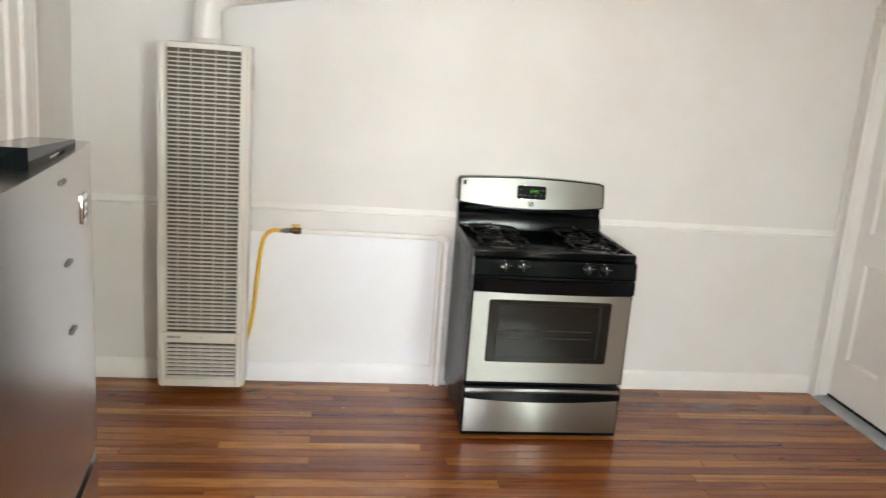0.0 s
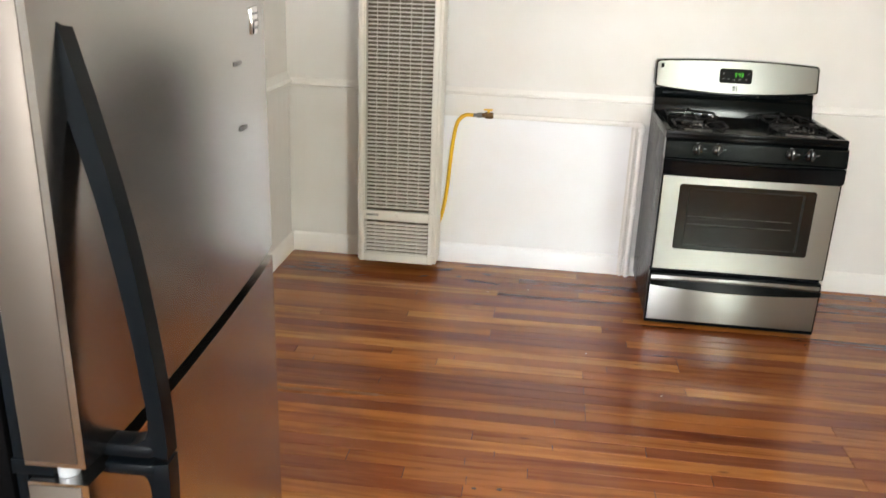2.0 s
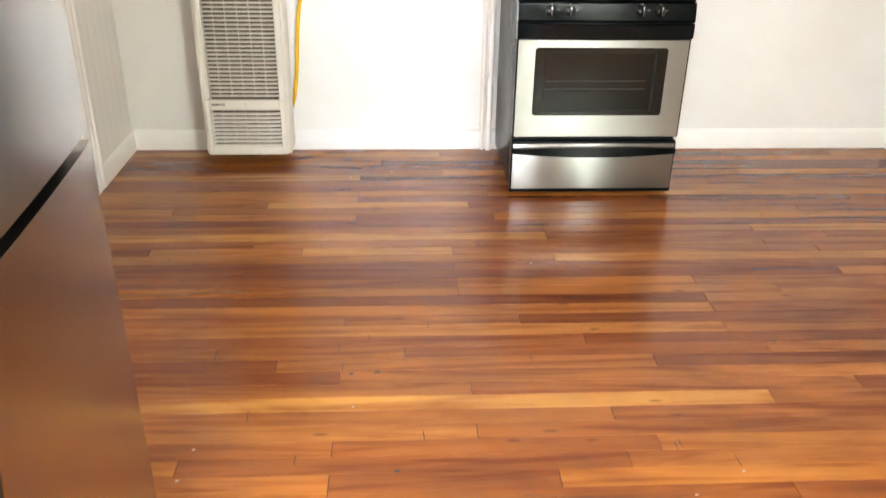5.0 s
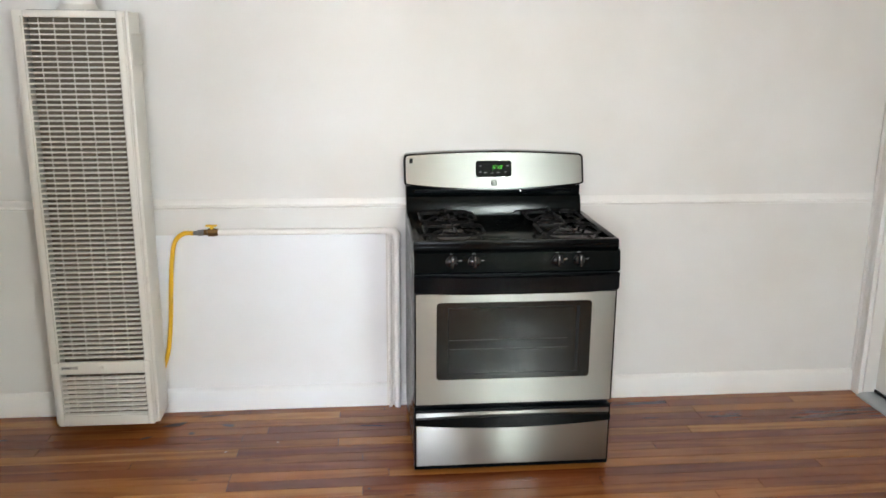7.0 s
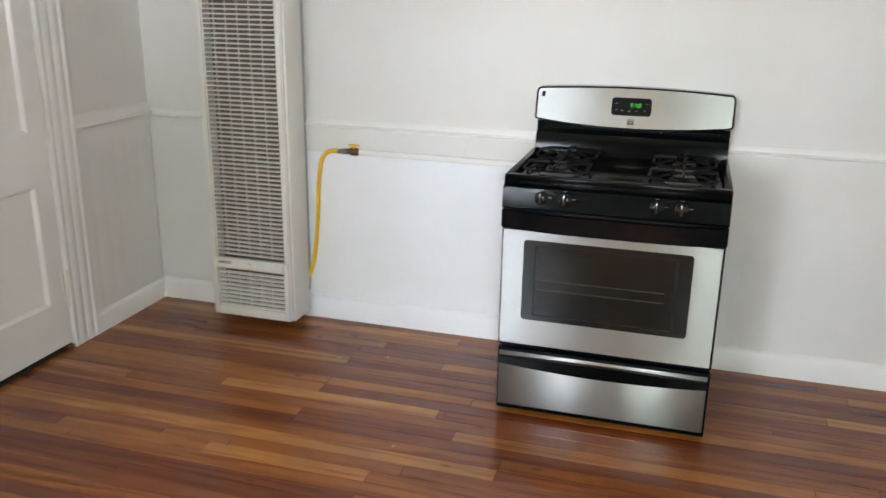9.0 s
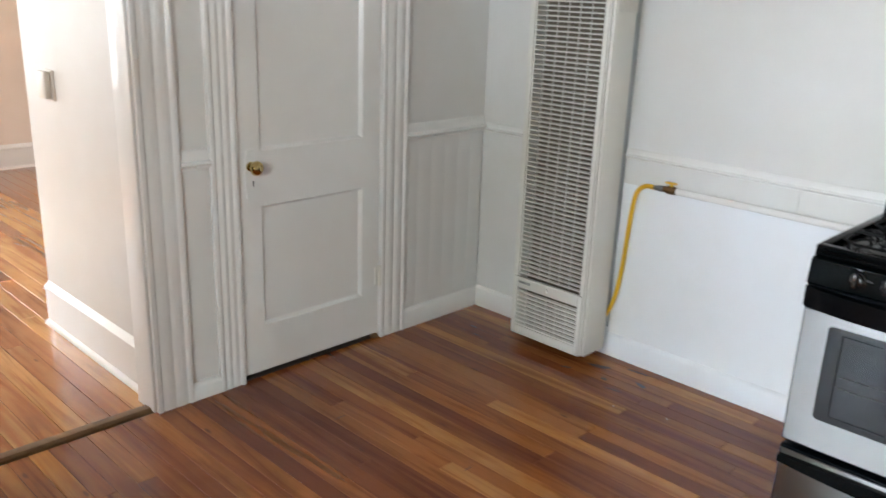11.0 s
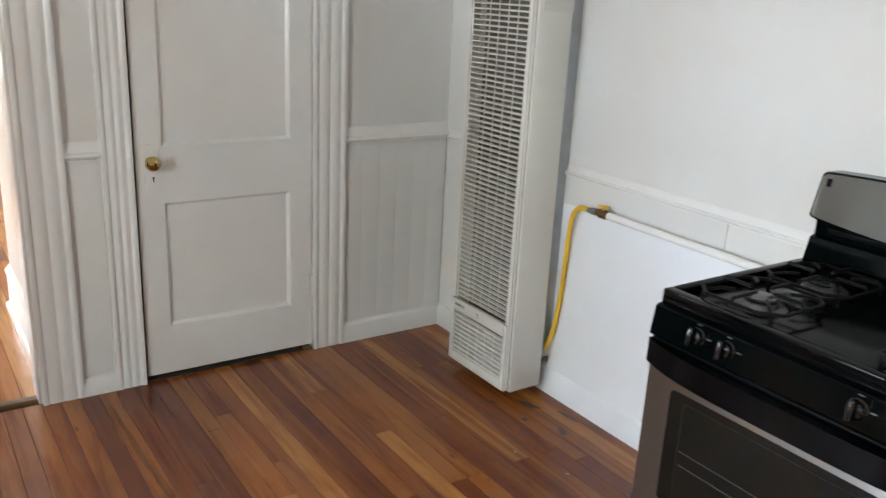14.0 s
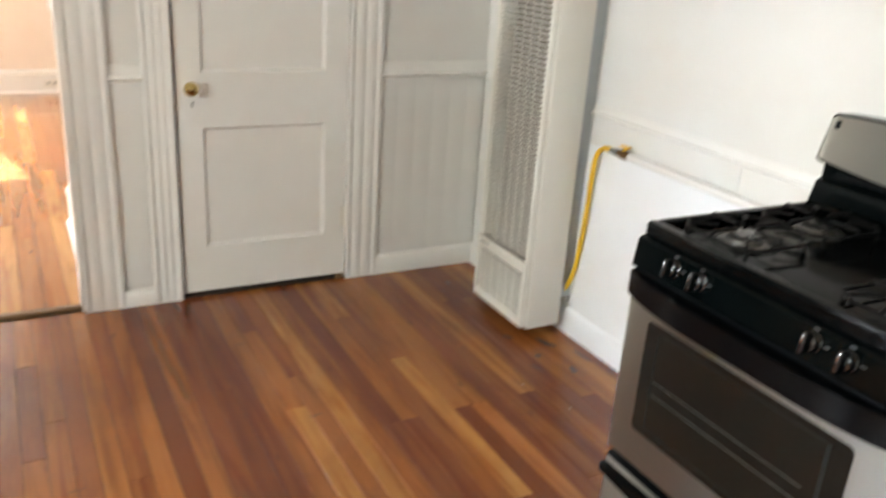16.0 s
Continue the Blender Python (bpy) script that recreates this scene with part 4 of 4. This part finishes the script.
part("pipe", tube(bmesh.new(), pts, [0.064 if p.z < 1.80 else 0.060 for p in pts], 28), TRIM, fl)
pts = smoothstep([(1.20, -0.110, 2.032), (1.60, -0.108, 2.10), (1.72, -0.105, 2.13), (1.78, -0.105, 2.20), (1.79, -0.105, 2.60)], 6)
part("upper_pipe", tube(bmesh.new(), pts, 0.0615, 28), TRIM, fl)

# gas line along the wall
g = thing("gas_pipe", (1.46, -0.03, 0.82), "white painted gas pipe on the wall with brass valve", "pipe")
pts = [(1.095, -0.036, 0.823), (1.20, -0.036, 0.8225), (1.80, -0.036, 0.820)] + smoothstep([(1.80, -0.036, 0.820), (1.842, -0.036, 0.818), (1.858, -0.036, 0.804), (1.860, -0.036, 0.77)], 4)[1:] + [(1.860, -0.036, 0.001)]
part("run", tube(bmesh.new(), pts, 0.0140, 16), PIPE, g)
part("elbow_fitting", tube(bmesh.new(), smoothstep([(1.822, -0.036, 0.819), (1.845, -0.036, 0.815), (1.858, -0.036, 0.802), (1.860, -0.036, 0.785)], 4), 0.0185, 16), PIPE, g)
bm = tube(bmesh.new(), [(1.828, -0.034, 0.80), (1.828, -0.034, 0.001)], 0.008, 10)
part("riser", bm, TRIM, g)
bm = tube(bmesh.new(), [(1.045, -0.036, 0.823), (1.060, -0.036, 0.823), (1.062, -0.036, 0.823), (1.092, -0.036, 0.823), (1.096, -0.036, 0.823), (1.104, -0.036, 0.823)], [0.0125, 0.0125, 0.018, 0.018, 0.0155, 0.0155], 8)
v = part("valve_body", bm, BRASS_OLD, g, "tarnished brass valve body")
bm = turned(bmesh.new(), (1.078, -0.036, 0.838), (0, 0, 1), [(0, 0.008), (0.010, 0.008), (0.012, 0.005)], 12)
box(bm, 1.052, 1.100, -0.046, -0.026, 0.848, 0.856, b=0.004)
part("valve_lever", bm, YELLOW, v, "yellow-brass valve lever")
part("connector_nut", tube(bmesh.new(), [(1.000, -0.036, 0.820), (1.018, -0.036, 0.821), (1.020, -0.036, 0.821), (1.045, -0.036, 0.823)], [0.0105, 0.0105, 0.0145, 0.0145], 6), GALV, g, "grey hexagonal connector nut")
hose = smoothstep([(1.002, -0.036, 0.820), (0.958, -0.036, 0.818), (0.920, -0.034, 0.780), (0.901, -0.028, 0.690), (0.887, -0.020, 0.560), (0.876, -0.018, 0.420), (0.856, -0.020, 0.285), (0.826, -0.030, 0.195), (0.800, -0.040, 0.155)], 6)
part("hose", tube(bmesh.new(), hose, 0.0095, 14), YELLOW, g, "bright yellow coated flexible gas hose")
bm = bmesh.new()
single("cable", tube(bm, [(0.824, -0.007, 0.13), (0.824, -0.007, 0.66), (0.818, -0.010, 0.68)], 0.0035, 8), GALV, (0.88, 0, 0.13), "thin grey conduit behind the heater", "cable")
for zc in (0.17, 0.42, 0.60):
    single("pipe_clip", boxed(0.817, 0.831, -0.022, -0.007, zc - 0.007, zc + 0.007, b=0.002), BLACK_SATIN, (0.88, 0, zc), "small dark clip holding the grey conduit", "clip")


# ---- refrigerator ----
def fridge():
    y0, y1, xf = -3.563, -2.810, 0.846
    f = thing("refrigerator", (0.44, -3.187, 0), "stainless two-door refrigerator with black sides and arched handles", "refrigerator")
    part("body", boxed(0.060, 0.752, y0 + 0.006, y1 - 0.006, 0.035, 1.520, b=0.006), FRIDGE_SIDE, f, "black textured cabinet")
    part("top_cover", boxed(0.062, 0.764, y0 + 0.002, y1 - 0.002, 1.5205, 1.537, b=0.005), SIDE_GREY, f, "smooth dark grey top")
    part("gasket", boxed(0.7525, 0.768, y0 + 0.012, y1 - 0.012, 0.075, 1.540, b=0.003), BLACK_SATIN, f, "black door gasket")

    def leaf(z0, z1):
        n, outline = 14, []
        for i in range(n + 1):
            u = i / n
            bow = 0.009 * (1 - (2 * u - 1) ** 2)
            edge = 0.003 * max(0, abs(2 * u - 1) - 0.93) / 0.07
            outline.append((xf + 0.002 + bow - edge, y0 + (y1 - y0) * u))
        outline += [(0.7745, y1), (0.7745, y0)]
        bm = prism(bmesh.new(), outline, "z", z0, z1)
        return soften(bm, 0.0050, 3, 40)
    up = part("freezer_door", leaf(1.030, 1.560), STEEL_DARK, f, "brushed stainless freezer door", uv="yz")
    dn = part("fridge_door", leaf(0.075, 1.008), STEEL_DARK, f, "brushed stainless lower door", uv="yz")
    part("door_end_cap", boxed(0.7755, xf - 0.010, y0 - 0.0015, y0 + 0.0012, 1.036, 1.555, b=0.0006), STEEL_EDGE, up, "pale brushed door edge")
    part("door_end_cap", boxed(0.7755, xf - 0.010, y0 - 0.0015, y0 + 0.0012, 0.080, 1.004, b=0.0006), STEEL_EDGE, dn, "pale brushed door edge")
    part("divider", boxed(0.70, 0.800, y0 + 0.010, y1 - 0.010, 1.0085, 1.0295, b=0.002), BLACK_SATIN, f, "black strip between the doors")
    part("centre_hinge", turned(bmesh.new(), (0.812, y0 + 0.022, 1.0085), (0, 0, 1), [(0, 0.012), (0.021, 0.012)], 16), GALV_LIGHT, f, "white hinge bushing")
    part("kick_plate", boxed(0.70, 0.800, y0 + 0.02, y1 - 0.02, 0.005, 0.070, b=0.004), BLACK_SATIN, f, "black kick plate")
    for fy in (y0 + 0.06, y1 - 0.06):
        for fx in (0.12, 0.68):
            part("foot", turned(bmesh.new(), (fx, fy, 0), (0, 0, 1), [(-0.009 if fy > -3 else 0, 0.02), (0.012, 0.02), (0.014, 0.01), (0.04, 0.01)], 12), BLACK_SATIN, f)
    bm = bmesh.new()
    prism(bm, [(-3.108, 1.5545), (-3.108, 1.588), (-2.875, 1.571), (-2.875, 1.5545), (-2.93, 1.5545), (-2.94, 1.5635), (-3.01, 1.5635), (-3.02, 1.5545)], "x", 0.774, 0.838)
    part("hinge_cover", soften(bm, 0.006, 3), BLACK, f, "black top hinge cover")
    part("hinge_bracket", boxed(0.80, 0.836, -3.005, -2.945, 1.5590, 1.5625, b=0.001), CHROME, f, "bright hinge bracket")
    # handles
    def crescent(outer, inner, parent):
        o2, i2 = smoothstep([(a, 0, b) for a, b in outer], 6), smoothstep([(a, 0, b) for a, b in inner], 6)
        bm = prism(bmesh.new(), [(p.x, p.z) for p in o2] + [(p.x, p.z) for p in reversed(i2)], "y", y0 + 0.042, y0 + 0.070)
        part("handle", soften(bm, 0.009, 4, 50), BLACK_SATIN, parent, "black arched handle")
    crescent([(0.848, 1.520), (0.873, 1.414), (0.897, 1.294), (0.912, 1.174), (0.920, 1.074), (0.921, 1.020)],
             [(0.845, 1.436), (0.868, 1.336), (0.884, 1.236), (0.896, 1.134), (0.897, 1.048), (0.844, 1.037)], up)
    part("handle_foot", boxed(0.842, 0.905, y0 + 0.040, y0 + 0.074, 1.020, 1.038, b=0.006), BLACK_SATIN, up)
    crescent([(0.921, 1.014), (0.920, 0.960), (0.912, 0.860), (0.897, 0.740), (0.873, 0.620), (0.848, 0.512)],
             [(0.844, 1.003), (0.894, 0.992), (0.893, 0.900), (0.882, 0.800), (0.867, 0.700), (0.845, 0.600)], dn)
    part("handle_foot", boxed(0.842, 0.905, y0 + 0.040, y0 + 0.074, 0.995, 1.012, b=0.006), BLACK_SATIN, dn)
    f.rotation_euler = (radians(0.8), 0, radians(2.7))
    f.scale = (1, 1, 0.992)
    f.location += Vector((0.0285, -0.010, 0.0055))
    b = part("badge", boxed(0.846, 0.8550, -2.912, -2.876, 1.445, 1.490, b=0.001), CHROME, up, "bright metal badge")
    for k in range(3):
        part("badge_bar", boxed(0.8550, 0.8560, -2.905, -2.880, 1.453 + 0.012 * k, 1.457 + 0.012 * k), SIDE_GREY, b)
    for yy, zz in ((-3.022, 1.530), (-3.000, 1.408), (-2.985, 1.300)):
        part("adhesive_mark", boxed(0.8520, 0.8578, yy - 0.015, yy + 0.015, zz - 0.003, zz + 0.003, b=0.0005), SIDE_GREY, up, "dark adhesive remnant")
    return f


fridge()

# ---- fittings ----
sw = thing("light_switch", (-0.86, -1.745, 1.145), "white plastic wall thermostat on the wall beside the opening", "switch")
part("back_plate", boxed(-0.885, -0.805, -1.747, -1.7405, 1.080, 1.208, b=0.003), PLASTIC, sw)
part("cover", boxed(-0.910, -0.830, -1.772, -1.7475, 1.088, 1.200, b=0.006), PLASTIC, sw, "raised white cover")
part("dial", boxed(-0.917, -0.910, -1.768, -1.752, 1.110, 1.150, b=0.002), PLASTIC, sw)
ou = thing("wall_outlet", (FAR_X + 0.02, -1.61, 0.085), "beige electrical outlet in the baseboard", "outlet")
part("cover_plate", boxed(FAR_X + 0.018, FAR_X + 0.023, -1.67, -1.55, 0.055, 0.118, b=0.002), PLASTIC, ou, "beige cover plate")
for yy in (-1.635, -1.585):
    part("socket", turned(bmesh.new(), (FAR_X + 0.0232, yy, 0.087), (1, 0, 0), [(0, 0.014), (0.0015, 0.013)], 14), LABEL, ou)
cl = thing("ceiling_light", (2.05, -3.4, ROOM_H), "round flush ceiling light", "ceiling light")
part("base", turned(bmesh.new(), (2.05, -3.4, ROOM_H), (0, 0, -1), [(0, 0.09), (0.02, 0.09), (0.03, 0.05)], 28), PLASTIC, cl)
part("bulb", turned(bmesh.new(), (2.05, -3.4, ROOM_H - 0.03), (0, 0, -1), [(0, 0.014), (0.02, 0.014), (0.04, 0.024), (0.065, 0.030), (0.085, 0.024), (0.095, 0.006)], 20), LAMP_GLASS, cl, "lit warm bulb").visible_shadow = False


# ---- garden ----
def tree(name, x, y, h, r, seed, leaves=2600, size=0.12):
    rng = random.Random(seed)
    root = thing(name, (x, y, -0.65), "leafy green tree outside the window", "tree")
    bm = bmesh.new()
    tube(bm, smoothstep([(x, y, -0.65), (x + 0.05, y, h * 0.3), (x - 0.06, y + 0.05, h * 0.7)], 4), [0.16, 0.155, 0.15, 0.145, 0.13, 0.11, 0.09, 0.07, 0.05], 10)
    for k in range(7):
        a, z = k * 2.4, h * (0.25 + 0.06 * k)
        tube(bm, smoothstep([(x, y, z), (x + math.cos(a) * r * 0.4, y + math.sin(a) * r * 0.4, z + r * 0.25), (x + math.cos(a) * r * 0.8, y + math.sin(a) * r * 0.8, z + r * 0.55)], 3), [0.05, 0.045, 0.04, 0.03, 0.025, 0.018, 0.012], 7)
    part("trunk", bm, BARK, root)
    verts, faces = [], []
    clumps = [(x + rng.gauss(0, r * 0.45), y + rng.gauss(0, r * 0.45), h * 0.62 + rng.gauss(0, r * 0.38), r * rng.uniform(0.2, 0.42)) for _ in range(26)]
    for i in range(leaves):
        cx, cy, cz, cr = clumps[i % len(clumps)]
        p = Vector((rng.gauss(0, 1), rng.gauss(0, 1), rng.gauss(0, 1))).normalized() * cr * rng.uniform(0.55, 1.1) + Vector((cx, cy, cz))
        q = Euler((rng.uniform(0, 6), rng.uniform(0, 6), rng.uniform(0, 6))).to_matrix()
        s = size * rng.uniform(0.7, 1.4)
        n = len(verts)
        for a, b, c in ((-s, 0, 0), (0, -s * 0.4, s * 0.08), (s, 0, 0), (0, s * 0.4, s * 0.08)):
            verts.append(p + q @ Vector((a, b, c)))
        faces.append((n, n + 1, n + 2, n + 3))
    me = bpy.data.meshes.new("crown")
    o = AT[root]
    me.from_pydata([v - o for v in verts], [], faces)
    me.materials.append(LEAF)
    ob = new("crown", me)
    ob.parent = root
    tagged(ob, "dense green foliage", kind="stuff")


tree("tree", 3.6, -10.5, 4.2, 2.0, 3)
tree("tree", 5.4, -11.8, 4.6, 2.2, 5)
tree("tree", -10.2, -4.3, 5.2, 1.7, 9, 700, 0.10)

# ---- floor marks ----
def mark(name, x, y, sx, sy, mat, label, turn=0, z=0.0):
    rng = random.Random(int(x * 1000 + y * 77))
    bm = bmesh.new()
    pts = []
    for k in range(14):
        a = 2 * math.pi * k / 14
        q = rng.uniform(0.6, 1.1)
        pts.append((x + math.cos(a + turn) * 0 + (math.cos(a) * sx * math.cos(turn) - math.sin(a) * sy * math.sin(turn)) * q,
                    y + (math.cos(a) * sx * math.sin(turn) + math.sin(a) * sy * math.cos(turn)) * q))
    prism(bm, pts, "z", z + 0.0002, z + 0.0009)
    single(name, bm, mat, (x, y, 0), label, "floor mark")


for x, y, a, b, t in ((0.900, -0.150, 0.060, 0.016, 0.3), (1.125, -0.175, 0.034, 0.013, -0.3), (1.05, -0.075, 0.060, 0.007, 0.1), (0.800, -0.27, 0.030, 0.010, 0.4), (0.98, -0.24, 0.016, 0.012, 0.0), (1.06, -0.30, 0.045, 0.005, 0.2),
                      (1.236, -2.077, 0.009, 0.006, 0), (1.315, -2.069, 0.011, 0.008, 0), (1.376, -2.52, 0.011, 0.006, 0), (2.201, -2.714, 0.012, 0.007, 0),
                      (0.867, -2.873, 0.010, 0.012, 0), (1.089, -2.953, 0.013, 0.005, 0.1), (1.168, -2.803, 0.008, 0.005, 0), (2.629, -1.929, 0.008, 0.010, 0.4), (1.723, -0.753, 0.008, 0.006, 0)):
    mark("floor_stain", x, y, a, b, STAIN, "small dark stain on the floorboards", t)
for x, y in ((0.829, -2.419), (0.813, -2.539), (1.058, -2.746), (2.135, -2.635), (2.289, -2.552), (1.249, -2.244), (0.93, -2.64), (1.35, -0.35), (1.62, -1.03), (1.9, -1.35), (1.15, -0.42)):
    mark("paint_fleck", x, y, 0.006, 0.0035, FLECK, "pale fleck of dried paint on the floor", 0.4)

for k, (x, y, a, b, t) in enumerate(((0.20, -1.575, 0.16, 0.010, 0.0), (0.46, -1.568, 0.20, 0.014, 0.01), (0.70, -1.556, 0.18, 0.011, 0.03), (0.34, -1.60, 0.12, 0.006, 0.0), (0.16, -1.53, 0.10, 0.012, 0.0))):
    mark("weathered_streak", x, y, a, b, STAIN_WIDE, "long grey-brown weathered streak along a floorboard", t, 0.0003 * k)
for x, y in ((1.487, -1.624), (1.481, -1.796), (1.191, -1.934), (2.444, -2.019), (2.155, -2.431), (0.951, -2.278), (0.495, -1.298), (1.068, -1.187), (1.805, -2.006),
             (1.685, -2.783), (2.101, -2.68), (2.141, -2.444), (2.29, -2.512), (1.105, -2.469), (1.206, -2.039), (1.285, -1.876), (1.45, -2.379)):
    mark("end_crack", x, y, 0.0016, 0.026, GAP, "short dark crack at the end of a floorboard", 0.05)

for xa, ya, xb, yb in ((1.471, -2.730, 1.685, -2.743), (1.978, -2.647, 2.103, -2.663), (0.931, -2.834, 1.179, -2.841), (1.051, -2.923, 1.241, -2.925), (1.697, -2.622, 2.115, -2.650)):
    rng = random.Random(int(xa * 1000))
    run = [(xa + (xb - xa) * k / 9, ya + (yb - ya) * k / 9 + rng.uniform(-0.0015, 0.0015)) for k in range(10)]
    wide = [0.0002 + 0.0012 * math.sin(math.pi * k / 9) * rng.uniform(0.5, 1.0) for k in range(10)]
    bm = prism(bmesh.new(), [(x, y + w) for (x, y), w in zip(run, wide)] + [(x, y - w) for (x, y), w in reversed(list(zip(run, wide)))], "z", 0.0002, 0.0008)
    single("long_crack", bm, GAP, (xa, ya, 0), "long thin dark crack along the worn floorboards", "floor mark")

# ---- beaded boards below the chair rail ----
BEAD = 0.0815


def bead_mesh(width, h, along):
    bm = bmesh.new()
    d, g = 0.006, (0.0 if along == "x" else 0.0004)
    v = 0.00010 if along == "x" else 0.0008
    pts = [(g / 2, 0), (g / 2, d - v), (0.003, d), (width - 0.009, d), (width - 0.008, d - v * 0.8), (width - 0.007, d), (width - 0.003, d), (width - g / 2, d - v), (width - g / 2, 0)]
    if along == "x":
        prism(bm, [(p, -q) for p, q in pts], "z", 0, h)
    else:
        prism(bm, [(q, p) for p, q in pts], "z", 0, h)
    return finish(bm, "bead_board", WALL, 25)


for x0, x1, z0, z1, mat in ((0.02, 0.80, 0.10, 0.922, WALL), (0.80, 1.812, 0.10, 0.806, WALL_COOL), (0.80, 1.583, 0.806, 0.922, WALL), (1.586, 1.812, 0.806, 0.922, WALL),
                            (1.812, 2.76, 0.10, 0.922, WALL), (2.7605, ROOM_X, 0.10, 0.922, WALL)):
    part("wainscot_panel", boxed(x0, x1, -0.0062, -0.0004, z0, z1), mat, w_north, "cool white repainted panel" if mat is WALL_COOL else "")
for a, b in ((-0.530, -0.006), (-1.642, -1.520), (-2.80, -2.682)):
    n = max(1, round((b - a) / BEAD))
    me = bead_mesh((b - a) / n, 0.835, "y")
    for k in range(n):
        placed("bead_board", me, w_west, (0.0004, a + (b - a) / n * k, 0.092))

# ---- floor boards ----
PLANKS = {}


def plank_mesh(length, width, mat):
    key = (round(length, 3), round(width, 4), mat.name)
    if key not in PLANKS:
        g, b = 0.0007, 0.0008
        bm = bmesh.new()
        e = 0.0011
        x1, y1 = length - e, width - g
        prism(bm, [(g, -0.012), (g, -b), (g + b, 0), (y1 - b, 0), (y1, -b), (y1, -0.012)], "x", e, x1)
        PLANKS[key] = finish(bm, "floor_board", mat, 20)
    return PLANKS[key]


def lay(parent, x0, x1, y0, y1, width, mat, seed, near):
    """Rows of boards along x; rows whose y fails near() join one mesh."""
    rng = random.Random(seed)
    rest = bmesh.new()
    y = y1 - width
    while y > y0 - width * 0.5:
        yy = max(y, y0)
        x = x0
        while x < x1 - 0.001:
            length = rng.choice((0.6, 0.9, 1.2, 1.5, 1.9, 2.3, 2.8))
            if x == x0:
                length = rng.choice((0.4, 0.8, 1.2, 1.6, 2.0, 2.5))
            if x + length > x1 - 0.3:
                length = round(x1 - x, 3)
            if near(yy):
                placed("floor_board", plank_mesh(length, width, mat), parent, (x, yy, 0))
            else:
                box(rest, x + 0.0005, x + length - 0.0005, yy + 0.0005, yy + width - 0.0005, -0.012, 0)
            x = round(x + length, 3)
        y -= width
    if rest.verts:
        part("floor_boards_beyond", rest, mat, parent, kind="stuff")
    else:
        rest.free()


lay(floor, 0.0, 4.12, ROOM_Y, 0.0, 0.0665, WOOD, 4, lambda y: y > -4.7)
lay(floor_next, FAR_X, -0.071, NEXT_S, NEXT_N, 0.086, WOOD_2, 8, lambda y: y > -3.9)
